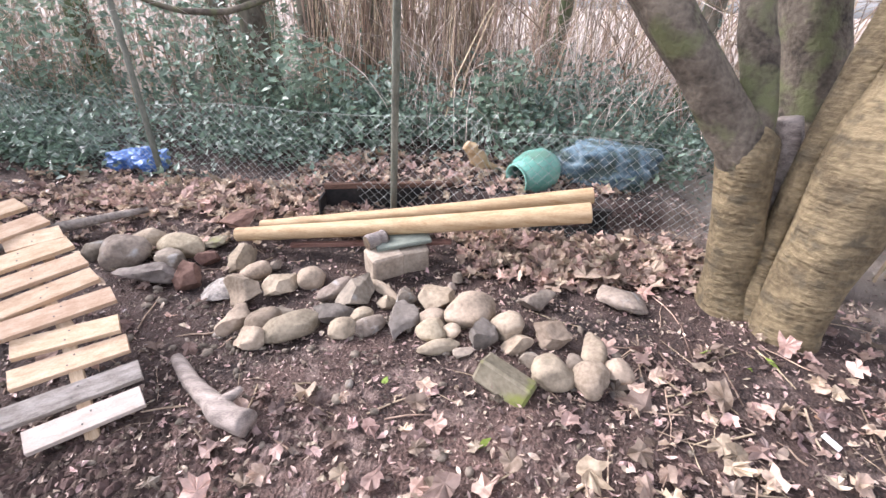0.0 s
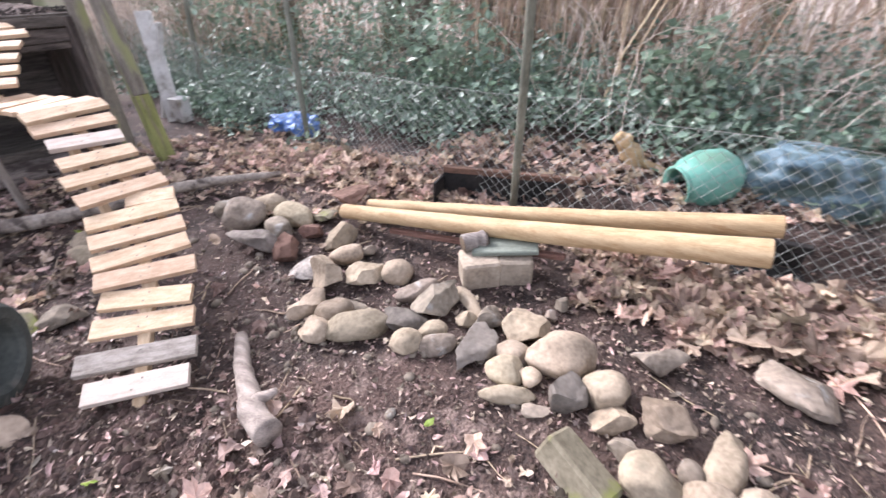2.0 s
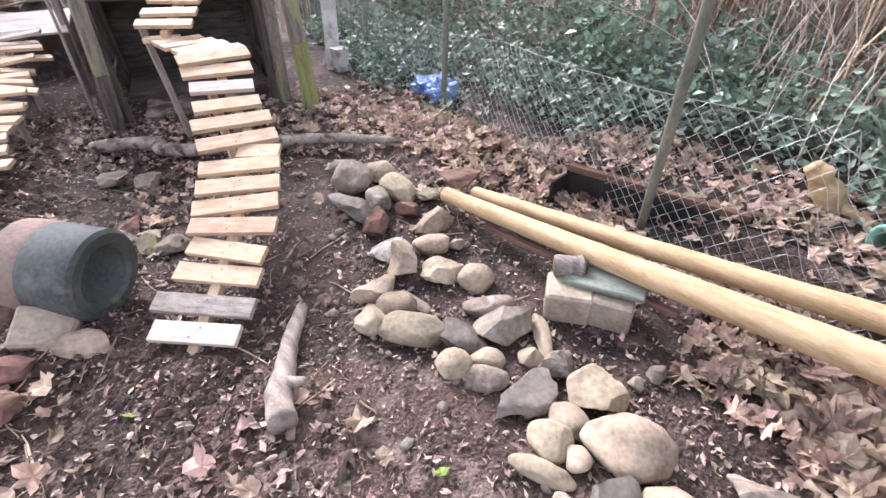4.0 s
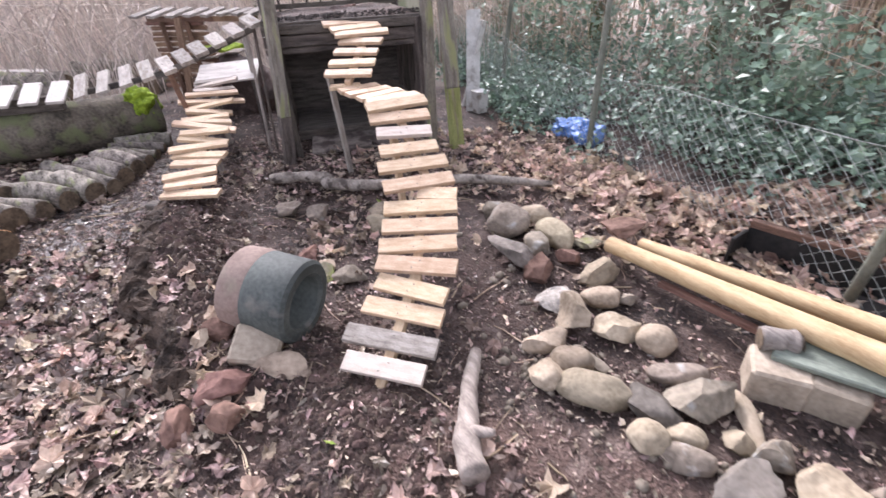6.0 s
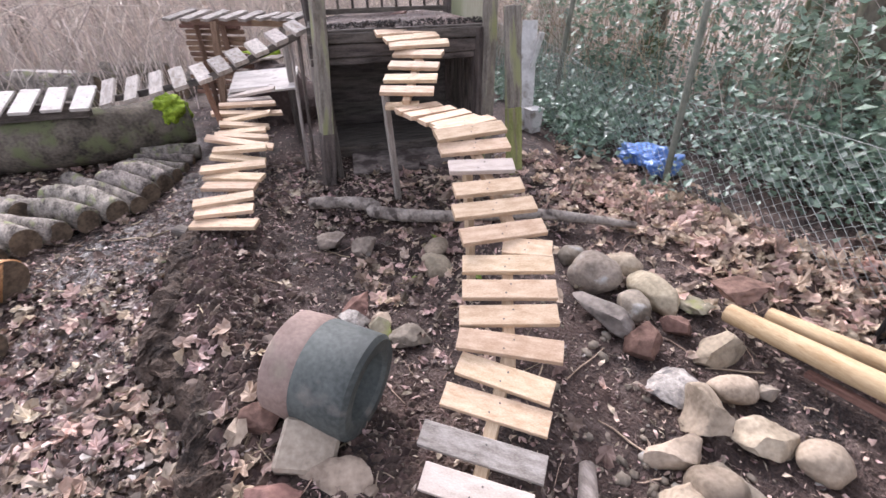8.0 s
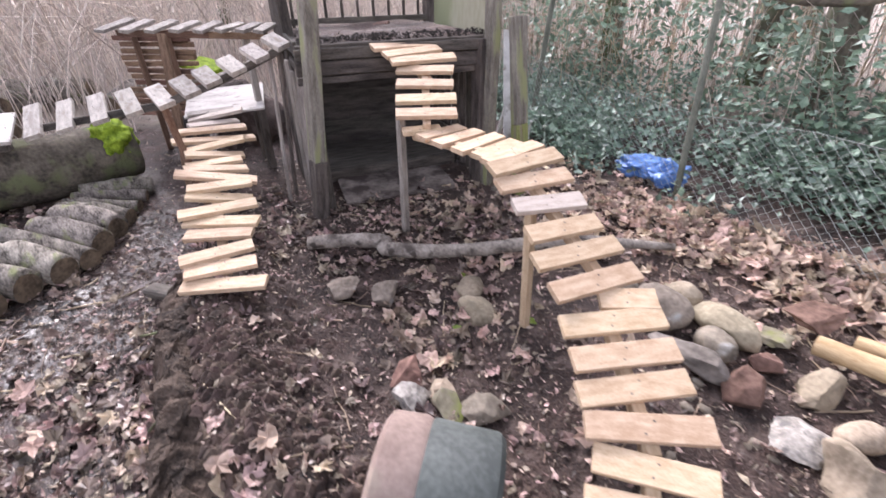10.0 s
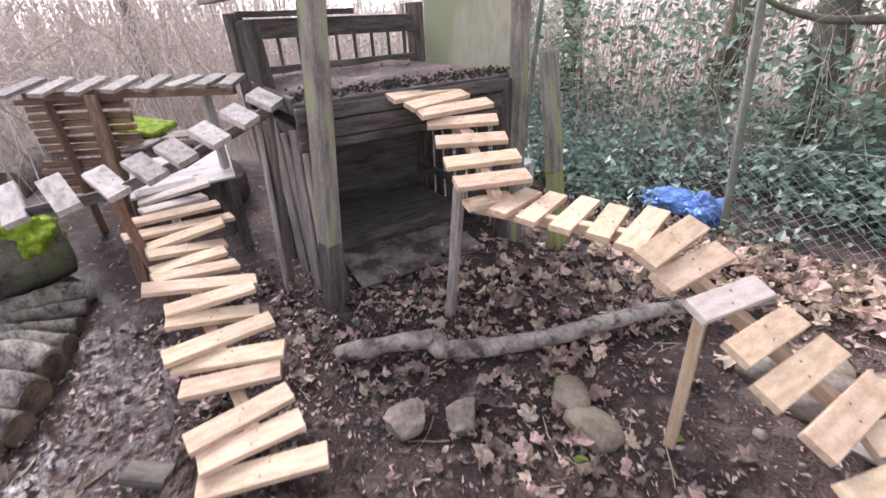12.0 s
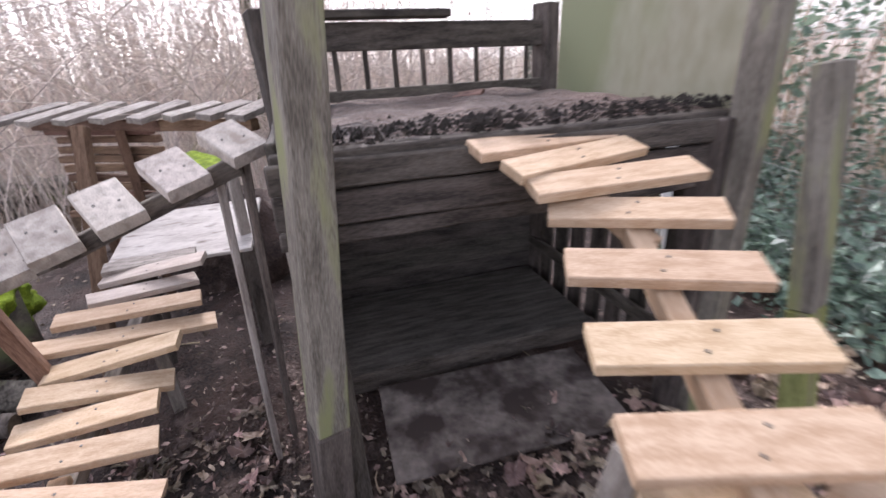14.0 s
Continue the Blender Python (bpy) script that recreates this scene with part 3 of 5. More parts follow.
# ---- plank ramps ----
PLANK = bmesh.new()
box(1, 0.088, 0.026, None, 0.0025, PLANK)
plank_mesh = bpy.data.meshes.new("plank")
PLANK.to_mesh(plank_mesh)
PLANK.free()
plank_mesh.materials.append(M_PINE)
grey_mesh = plank_mesh.copy()
grey_mesh.materials[0] = M_GREYWOOD
bleached_mesh = plank_mesh.copy()
bleached_mesh.materials[0] = M_PALEPINE
nail_bm = bmesh.new()
bmesh.ops.create_cone(nail_bm, cap_ends=True, segments=8, radius1=0.0035, radius2=0.0035, depth=0.003)
nail_mesh = bpy.data.meshes.new("nail")
nail_bm.to_mesh(nail_mesh)
nail_bm.free()
nail_mesh.materials.append(M_NAIL)


def ramp(rows, parent, slope=0.0, grey=(), mesh=None, wide=1.0, tilt=0.0, bleached=(), thick=1.0):
    """Planks laid across a ramp: centre, turn and length of each; slope tips them along the walk."""
    for i, (x, y, z, turn, length, *roll) in enumerate(rows):
        ob = new("plank", grey_mesh if i in grey else bleached_mesh if i in bleached else (mesh or plank_mesh))
        ob.parent = parent
        s = slope[i] if isinstance(slope, list) else slope
        ob.matrix_basis = pose(x, y, z, s, random.uniform(-1.5, 1.5) + tilt + sum(roll), turn) @ Matrix.Diagonal((length, wide, thick, 1))
        for sx in (-1, 1):
            nl = new("nail", nail_mesh)
            nl.parent = ob
            nl.matrix_basis = pose(sx * random.uniform(0.005, 0.02) / length, sx * 0.02, 0.0132) @ Matrix.Diagonal((1 / length, 1 / wide, 1 / thick, 1))


random.seed(11)
main_ramp = thing("plank_ramp", "curving ramp of fresh sawn pine planks on a narrow beam", "ramp")
LOWER = [
    (-1.276, 1.100, 0.125, 40, 0.355), (-1.364, 1.182, 0.162, 39, 0.425), (-1.440, 1.291, 0.217, 37, 0.380),
    (-1.495, 1.370, 0.272, 34, 0.350), (-1.568, 1.447, 0.329, 45, 0.388), (-1.669, 1.519, 0.366, 57, 0.381),
    (-1.750, 1.583, 0.413, 58, 0.378), (-1.849, 1.650, 0.456, 56, 0.380), (-1.869, 1.768, 0.487, 47, 0.210),
    (-1.981, 1.723, 0.527, 72, 0.386), (-2.106, 1.765, 0.580, 71, 0.389), (-2.209, 1.803, 0.634, 71, 0.335),
    (-2.328, 1.845, 0.691, 65, 0.322), (-2.452, 1.888, 0.745, 73, 0.367), (-2.540, 1.922, 0.798, 80, 0.386)]
LEVEL = [
    (-2.648, 1.960, 0.800, 92, 0.370), (-2.789, 1.998, 0.775, 98, 0.330), (-2.929, 2.004, 0.770, 94, 0.333),
    (-3.071, 1.986, 0.770, 95, 0.344), (-3.189, 1.966, 0.775, 90, 0.302), (-3.288, 1.900, 0.780, 60, 0.217)]
UPPER = [
    (-4.011, 2.295, 1.120, 81, 0.439), (-3.909, 2.309, 1.090, 85, 0.427), (-3.784, 2.303, 1.060, 69, 0.438),
    (-3.696, 2.247, 1.010, 43, 0.367), (-3.554, 2.135, 0.960, 47, 0.351), (-3.415, 2.034, 0.910, 52, 0.354),
    (-3.295, 1.943, 0.865, 56, 0.344)]
ramp(LOWER, main_ramp, 20.0, (1,), bleached=(0, 12))
ramp(LEVEL, main_ramp, 4.0)
ramp(UPPER, main_ramp, 16.0)


def spine(rows, lo, hi, parent, drop=0.045):
    a, b = Vector(rows[lo][:3]), Vector(rows[hi][:3])
    d = (b - a).normalized() * 0.06
    beam("beam", a - d - UP * drop, b + d - UP * drop, 0.045, 0.045, M_PINE, parent, "", 0.003, 0.002, lo)


spine(LOWER, 0, 4, main_ramp)
spine(LOWER, 4, 7, main_ramp)
spine(LOWER, 8, 14, main_ramp, 0.06)
spine(LEVEL, 0, 5, main_ramp, 0.04)
spine(UPPER, 0, 3, main_ramp)
spine(UPPER, 3, 6, main_ramp)
beam("prop", (-2.37, 1.83, -0.12), (-2.385, 1.80, 0.675), 0.04, 0.04, M_PINE, main_ramp, "squared pine prop", 0.003, 0.001, 3)
beam("prop", (-3.61, 1.97, -0.12), (-3.39, 1.83, 0.85), 0.045, 0.04, M_GREYWOOD, main_ramp, "weathered grey prop", 0.003, 0.002, 4)

left_ramp = thing("zigzag_plank_ramp", "zigzag ramp of overlapping fresh pine planks over mud", "ramp")
ZIGZAG = [
    (-3.307, 0.699, 0.262, 56, 0.400), (-3.409, 0.725, 0.300, 72, 0.333), (-3.500, 0.742, 0.332, 79, 0.350),
    (-3.693, 0.808, 0.335, 56, 0.357), (-3.789, 0.856, 0.358, 50, 0.420), (-3.890, 0.876, 0.392, 76, 0.418),
    (-4.081, 0.936, 0.378, 66, 0.370, 9), (-4.151, 0.970, 0.425, 73, 0.370), (-4.307, 0.998, 0.425, 70, 0.480, 12),
    (-4.448, 1.038, 0.429, 84, 0.390, 12), (-4.605, 1.067, 0.422, 80, 0.360, 2), (-4.703, 1.107, 0.444, 83, 0.385, 11),
    (-4.807, 1.147, 0.482, 72, 0.410, -6), (-4.955, 1.185, 0.478, 85, 0.580, 6), (-5.05, 1.215, 0.530, 82, 0.470, 3),
    (-5.217, 1.267, 0.530, 95, 0.385, 4), (-5.30, 1.315, 0.575, 66, 0.42, -8), (-5.40, 1.31, 0.580, 80, 0.36)]
ramp(ZIGZAG, left_ramp, 7.0, (17,), bleached=(15, 16))
beam("beam", (-3.45, 0.75, 0.24), (-4.45, 1.0, 0.36), 0.05, 0.05, M_PINE, left_ramp, "", 0.003, 0.002, 1)
beam("beam", (-4.4, 0.99, 0.33), (-5.35, 1.29, 0.48), 0.05, 0.05, M_GREYWOOD, left_ramp, "", 0.003, 0.002, 2)
beam("prop", (-4.35, 1.02, -0.1), (-4.35, 1.02, 0.32), 0.05, 0.05, M_GREYWOOD, left_ramp, "", 0.003, 0.002, 2)
beam("prop", (-5.1, 1.25, -0.1), (-5.1, 1.25, 0.42), 0.05, 0.05, M_GREYWOOD, left_ramp, "", 0.003, 0.002, 3)
beam("prop", (-3.75, 0.83, -0.1), (-3.75, 0.83, 0.23), 0.05, 0.05, M_GREYWOOD, left_ramp, "", 0.003, 0.002, 4)

# grey plank steps winding down from the platform's corner, and the walk on the fallen log
steps = thing("plank_steps", "winding steps of weathered grey planks beside the platform", "steps")
WIND = [
    (-4.455, 1.603, 1.163, 25, 0.145), (-4.447, 1.450, 1.110, 20, 0.15), (-4.475, 1.297, 1.048, 18, 0.155), (-4.540, 1.152, 0.990, 15, 0.16),
    (-4.63, 1.03, 0.930, 15, 0.18), (-4.81, 0.90, 0.862, 8, 0.22),
    (-5.05, 0.74, 0.805, 0, 0.26), (-5.34, 0.57, 0.74, -8, 0.30), (-5.54, 0.375, 0.685, -12, 0.34), (-5.66, 0.18, 0.655, -10, 0.36)]
step_mesh = plank_mesh.copy()
step_mesh.materials[0] = M_STEP
ramp(WIND, steps, 14.0, (), step_mesh, wide=1.25, tilt=24.0, thick=1.4)
for a, b in ((0, 3), (3, 5), (5, 7), (7, 9)):
    p, q = Vector(WIND[a][:3]), Vector(WIND[b][:3])
    beam("beam", p - UP * 0.055, q - UP * 0.055, 0.04, 0.05, M_DARKWOOD, steps, "", 0.003, 0.002, a)
beam("prop", (-5.02, 1.02, -0.1), (-4.82, 0.90, 0.82), 0.055, 0.045, M_HURDLE, steps, "reddish-brown prop", 0.003, 0.003, 4)
beam("prop", (-4.66, 1.61, -0.1), (-4.47, 1.62, 1.12), 0.045, 0.02, M_DARKWOOD, steps, "thin dark prop", 0.003, 0.004, 5)
beam("prop", (-4.58, 1.53, -0.1), (-4.48, 1.55, 1.10), 0.035, 0.02, M_GREYWOOD, steps, "thin grey prop", 0.003, 0.004, 6)

log = thing("fallen_log", "long dark fallen log with a mossy sawn end", "log")
limb("trunk", ((-6.02, 0.72, 0.25), (-5.90, 0.1, 0.25), (-5.92, -0.45, 0.25), (-6.22, -1.15, 0.24), (-6.9, -2.6, 0.24)), (0.235, 0.25, 0.245, 0.24, 0.24), M_LIMB, log, "", 22, 40, 0.14, 3)
bm = bmesh.new()
bmesh.ops.create_icosphere(bm, subdivisions=5, radius=1)
for v in bm.verts:
    f = 1 + 0.3 * noise.noise(v.co * 2.2) + 0.12 * noise.noise(v.co * 7) + 0.05 * noise.noise(v.co * 19)
    v.co = Vector((v.co.x * 0.22, v.co.y * 0.17, v.co.z * 0.17)) * f
part("moss", bm, M_MOSS, log, "bright green moss cushion", True).location = (-5.95, 0.60, 0.36)
walkway = thing("log_walkway", "row of pale weathered planks along the fallen log", "walkway")
PALE = [(float(np.interp(y, (-2.4, -1.05, -0.39, 0.0), (-6.8, -6.08, -5.74, -5.70))), y, 0.635 + 0.01 * math.sin(y * 55), 172 + 6 * math.sin(y * 45) + 6 * y, 0.43 + 0.04 * math.sin(y * 31)) for y in [-0.01 - 0.205 * j for j in range(13)]]
pale_mesh = plank_mesh.copy()
pale_mesh.materials[0] = M_PLY
ramp(PALE, walkway, 3.0, (), pale_mesh, 1.6, -16.0)
for a, b in ((0, 4), (4, 8), (8, 12)):
    beam("bearer", Vector(PALE[a][:3]) - UP * 0.09, Vector(PALE[b][:3]) - UP * 0.09, 0.09, 0.13, M_DARKWOOD, walkway, "", 0.003, 0.003, a)

# bridge of planks from the platform to the stack of slats
bridge = thing("plank_bridge", "level bridge of weathered planks leaving the platform", "bridge")
BRIDGE = [
    (-5.22, 1.83, 1.185, 130, 0.24), (-5.36, 1.75, 1.185, 120, 0.24), (-5.48, 1.64, 1.185, 108, 0.24), (-5.65, 1.52, 1.185, 125, 0.28),
    (-5.84, 1.39, 1.185, 130, 0.32), (-6.02, 1.25, 1.185, 130, 0.34), (-6.22, 1.10, 1.185, 132, 0.36), (-6.44, 0.97, 1.185, 132, 0.4)]
ramp(BRIDGE, bridge, 6.0, range(8), tilt=-9.0)
for a, b in ((0, 3), (3, 7)):
    beam("beam", Vector(BRIDGE[a][:3]) - UP * 0.06, Vector(BRIDGE[b][:3]) - UP * 0.06, 0.05, 0.05, M_HURDLE, bridge, "", 0.003, 0.003, a)
beam("prop", (-5.46, 0.99, -0.1), (-5.85, 1.2, 1.14), 0.06, 0.05, M_HURDLE, bridge, "", 0.003, 0.003, 1)
beam("prop", (-5.42, 1.72, -0.1), (-5.42, 1.72, 1.14), 0.05, 0.05, M_GREYWOOD, bridge, "", 0.003, 0.003, 2)

stack = thing("slat_screen", "stacked screen of reddish-brown split slats", "screen")
random.seed(3)
for i in range(13):
    z = 0.36 + i * 0.058
    e = random.uniform(-0.05, 0.05)
    beam("slat", (-6.85, 0.98 + e, z), (-6.30, 1.50 + e * 0.6, z + random.uniform(-0.012, 0.012)), 0.05, 0.042, M_HURDLE, stack, "", 0.004, 0.006, i)
for x, y in ((-6.68, 1.14), (-6.44, 1.37)):
    beam("upright", (x + 0.05, y - 0.04, 0.0), (x + 0.05, y - 0.04, 1.13), 0.06, 0.05, M_HURDLE, stack, "", 0.004, 0.004, 3)

sheet = thing("plywood_sheet", "pale splashed plywood sheet lying on supports", "sheet")
bm = box(0.64, 0.45, 0.02, None, 0.003)
ob = part("sheet", bm, M_PLY, sheet)
ex = Vector((-0.25, -0.59, -0.03)).normalized()
ez = ex.cross(Vector((-0.42, 0.08, 0.12))).normalized()
ez = ez if ez.z > 0 else -ez
ob.matrix_basis = Matrix.Translation((-5.607, 1.498, 0.612)) @ Matrix((ex, ez.cross(ex), ez)).transposed().to_4x4()
for k, (x, y) in enumerate(((-5.36, 1.70), (-5.50, 1.25), (-5.68, 1.76), (-5.84, 1.27))):
    beam("leg", (x, y, -0.08), (x, y, 0.56 if x > -5.6 else 0.63), 0.06, 0.06, M_DARKWOOD, sheet, "", 0.004, 0.003, k)
for k, (x, y, z, a, w) in enumerate(((-6.25, 1.5, 0.70, 20, 0.25), (-6.15, 1.75, 0.74, 40, 0.22))):
    st = part("slate_tile", box(w, w * 0.9, 0.018, None, 0.004), M_GREYSTONE, None)
    st.matrix_basis = pose(x, y, z, 6 - 3 * k, -8 + 5 * k, a)
    tagged(st, "grey flat stone tile lying on the rubble", "tile", "stone tiles")
ledge = part("earth_bank", bmesh.new(), M_SOIL)
bm = bmesh.new()
bmesh.ops.create_icosphere(bm, subdivisions=4, radius=1)
for v in bm.verts:
    v.co = Vector((v.co.x * 0.75, v.co.y * 0.5, v.co.z * 0.62)) * (1 + 0.3 * noise.noise(v.co * 1.7))
bm.to_mesh(ledge.data)
bm.free()
ledge.location = (-6.75, 1.85, 0.0)
tagged(ledge, "low bank of rubble and earth behind the sheet", "bank", kind="structure")
ms = part("moss_slab", box(0.50, 0.30, 0.05, None, 0.012), M_MOSS)
ms.matrix_basis = pose(-6.9, 1.72, 0.72, 8, 6, 25)
tagged(ms, "slab covered in bright green moss", "slab")


# ---- logs edging the muddy path ----
def cut_log(a, b, r, seed, group="log edging", label="short bark-covered log laid beside the muddy path", mat=M_BARKLOG):
    lg = thing("cut_log", label, "log", group)
    a, b = Vector(a), Vector(b)
    mid = (a + b) / 2 + Vector((r * 0.25 * math.sin(seed * 2.3), r * 0.25 * math.cos(seed * 1.7), r * 0.15))
    limb("bark", (a, mid, b), (r, r * 1.08, r * 0.93), mat, lg, "", 20, 22, 0.34, seed)
    d = (b - a).normalized()
    for e, s in ((a, -1), (b, 1)):
        bm = bmesh.new()
        bmesh.ops.create_circle(bm, cap_ends=True, segments=16, radius=r * 0.93)
        wobble(bm, r * 0.06, 8 / r * 0.1, seed)
        c = part("cut_end", bm, M_LOGEND, lg)
        c.matrix_basis = Matrix.Translation(e + d * s * 0.006) @ (d * s).to_track_quat("Z", "Y").to_matrix().to_4x4()
    return lg


random.seed(8)
EDGE = [
    (-5.55, 0.74, -5.62, 0.26, 0.075), (-5.40, 0.66, -5.58, 0.20, 0.05), (-5.24, 0.58, -5.52, 0.14, 0.055), (-5.05, 0.49, -5.42, 0.10, 0.07), (-4.89, 0.39, -5.28, 0.08, 0.09),
    (-4.70, 0.28, -5.12, -0.03, 0.09), (-4.55, 0.19, -5.25, -0.28, 0.075), (-4.43, 0.06, -4.95, -0.38, 0.095), (-4.33, -0.11, -4.85, -0.60, 0.09),
    (-4.22, -0.26, -4.72, -0.76, 0.085), (-4.12, -0.42, -4.80, -1.06, 0.10), (-4.0, -0.57, -4.5, -1.1, 0.09)]
for i, (x, y, x1, y1, r) in enumerate(EDGE):
    z = ground_z(x, y) + r * 0.75
    cut_log((x, y, z), (x1, y1, ground_z(x1, y1) + r * 0.8 + random.uniform(0, 0.03)), r, i)
cut_log((-3.58, -0.42, 0.11), (-3.80, -0.66, 0.15), 0.13, 31, "", "short log with an orange freshly split face", M_FRESHLOG)
cut_log((-3.02, -0.42, 0.07), (-3.4, -0.75, 0.09), 0.09, 33, "", "mossy stump of a log beside the path")
cut_log((-4.6, -0.5, 0.1), (-5.2, -1.1, 0.10), 0.10, 35, "", "bark-covered log lying on leaf litter")
beam_ob = thing("leaning_beam", "dark beam slanting up from the mud", "beam")
beam("beam", (-5.75, -1.05, -0.02), (-6.05, -1.5, 0.42), 0.1, 0.08, M_DARKWOOD, beam_ob, "", 0.006, 0.006, 3)
for k, (x, y, l, a) in enumerate(((-9.2, -0.6, 1.6, 100), (-9.6, 0.3, 1.0, 60), (-8.6, -1.9, 1.4, 110), (-8.9, 1.1, 1.2, 150))):
    ca, sa = math.cos(math.radians(a)) * l / 2, math.sin(math.radians(a)) * l / 2
    z = ground_z(x, y) + 0.13
    cut_log((x - ca, y - sa, z), (x + ca, y + sa, z), 0.16, 50 + k, "far logs", "dark rotting log at the clearing's edge")

cut_log((-8.05, -0.15, 0.24), (-8.75, -1.6, 0.24), 0.25, 61, "", "thick dark rotting log behind the log walkway")
ob = part("weathered_board", box(0.75, 0.24, 0.03, None, 0.005), M_PLY)
ob.matrix_basis = pose(-8.3, -0.66, 0.52, 6, 3, 64)
tagged(ob, "pale weathered board lying on a rotting log", "board")

# ---- poles, blocks and sticks ----
for k, (a, b, r0, r1) in enumerate((((-1.37, 2.62, 0.10), (0.86, 2.42, 0.44), 0.046, 0.062), ((-1.26, 2.76, 0.10), (0.95, 2.70, 0.44), 0.040, 0.052))):
    pl = thing("peeled_pole", "long peeled round pine pole propped on blocks", "pole", "pair of poles")
    vs, fs = tube_data(bend((a, tuple((Vector(a) + Vector(b)) / 2 + Vector((0, 0, -0.01))), b), 24), fade((r0, r1), 24), 18, 0.05, k)
    mesh_of("pole", vs, fs[:-2], M_POLE, pl, True)
    for e, s, r in ((Vector(a), -1, r0), (Vector(b), 1, r1)):
        d = (Vector(b) - Vector(a)).normalized() * s
        bm = bmesh.new()
        bmesh.ops.create_circle(bm, cap_ends=True, segments=18, radius=r)
        c = part("cut_end", bm, M_PINE, pl)
        c.matrix_basis = Matrix.Translation(e + d * 0.002) @ d.to_track_quat("Z", "Y").to_matrix().to_4x4()
third = thing("thin_rail", "thin split timber lying under the poles", "rail")
beam("rail", (-1.0, 2.56, 0.07), (0.05, 2.50, 0.17), 0.035, 0.03, M_HURDLE, third, "", 0.004, 0.004, 2)
for k, (x, y, z, sx, sy, sz, a, m, lab) in enumerate((
        (-0.36, 2.36, 0.085, 0.20, 0.17, 0.16, 30, M_SANDSTONE, "squared sandstone block under the poles"),
        (-0.20, 2.46, 0.09, 0.18, 0.19, 0.16, 20, M_SANDSTONE, "grey cut block under the poles"))):
    bl = part("stone_block", box(sx, sy, sz, None, 0.012), m)
    bl.matrix_basis = pose(x, y, z, 3, -2, a)
    tagged(bl, lab, "block")
sl = part("slate_slab", box(0.34, 0.20, 0.028, None, 0.006), M_SLATE)
sl.matrix_basis = pose(-0.26, 2.48, 0.195, 3, -6, 15)
tagged(sl, "greenish grey slate slab on the blocks", "slab")
cut_log((-0.46, 2.38, 0.20), (-0.36, 2.46, 0.205), 0.045, 71, "", "short round log wedged on the stone blocks", M_GREYWOOD)
dr = thing("driftwood_branch", "bare grey forked branch lying on soil", "branch")
limb("branch", ((-1.19, 1.51, 0.045), (-1.05, 1.37, 0.05), (-0.92, 1.27, 0.055), (-0.83, 1.195, 0.062), (-0.72, 1.15, 0.07)), (0.028, 0.034, 0.042, 0.050, 0.054), M_DRIFT, dr, "", 16, 26, 0.16, 2)
limb("stub", ((-0.86, 1.23, 0.08), (-0.81, 1.27, 0.10), (-0.79, 1.29, 0.11)), (0.026, 0.020, 0.012), M_DRIFT, dr, "", 9, 6, 0.2, 4)
br = thing("fallen_branch", "long crooked grey branch with lichen on the soil", "branch")
limb("branch", ((-3.80, 1.33, 0.03), (-3.62, 1.52, 0.06), (-3.47, 1.70, 0.05), (-3.40, 1.68, 0.03), (-3.10, 1.95, 0.05), (-2.82, 2.32, 0.08), (-2.6, 2.62, 0.09), (-2.2, 3.0, 0.08)), (0.042, 0.045, 0.052, 0.046, 0.046, 0.042, 0.038, 0.022), M_BRANCH, br, "", 12, 40, 0.22, 6)


# ---- stones ----
def stone(x, y, size, kind="round", flat=0.72, turn=0.0, mat=None, seed=0, z=None, long=1.25, label="", group="stone border", lean=0.0, deep=0.0):
    """A stone of that size (or size by deep), half sunk in the ground."""
    bm = bmesh.new()
    bmesh.ops.create_icosphere(bm, subdivisions=4 if size > 0.1 else 3, radius=1)
    rnd = random.Random(seed)
    s = Vector((seed * 1.3, seed * 0.7, seed * 2.1))
    cuts = 12 if kind == "rough" else 7
    for _ in range(cuts):
        d = Vector((rnd.gauss(0, 1), rnd.gauss(0, 1), rnd.gauss(0, 0.9))).normalized()
        h = rnd.uniform(0.50, 0.76) if kind == "rough" else rnd.uniform(0.70, 0.90)
        for v in bm.verts:
            e = v.co.dot(d) - h
            if e > 0:
                v.co -= d * e * (1.0 if kind == "rough" else 0.85)
    for v in bm.verts:
        v.co *= 1 + (0.30 if kind == "rough" else 0.22) * noise.noise(v.co * 0.9 + s) + (0.09 if kind == "rough" else 0.04) * noise.noise(v.co * 3.5 + s) + (0.03 if kind == "rough" else 0.006) * noise.noise(v.co * 11 + s)
    if deep:
        rx, ry, rz = size * 0.56, deep * 0.56, min(deep, size) * 0.46
    else:
        rx, ry, rz = size / 2 * long, size / 2 * 0.92, size / 2 * flat
    for v in bm.verts:
        v.co = Vector((v.co.x * rx, v.co.y * ry, v.co.z * rz))
    ob = part("stone", bm, mat or M_STONE, None, "", True)
    if kind == "rough":
        ob.data.set_sharp_from_angle(angle=radians(32))
    gz = ground_z(x, y) + rz * (0.62 if deep else 0.55) if z is None else z
    ob.matrix_basis = pose(x, y, gz, rnd.uniform(-8, 8) + lean, rnd.uniform(-8, 8), turn)
    words = {M_STONE: "smooth pale rounded stone", M_GREYSTONE: "grey weathered stone", M_REDSTONE: "reddish-brown weathered stone", M_BLUESTONE: "dark bluish-grey stone", M_OLIVESTONE: "mossy brown stone", M_CONCRETE: "pale lump of concrete", M_SANDSTONE: "squared sandstone lump", M_BROWNSTONE: "ochre-brown angular stone"}
    return tagged(ob, label or words[mat or M_STONE] + " laid on bare soil", "stone", group)


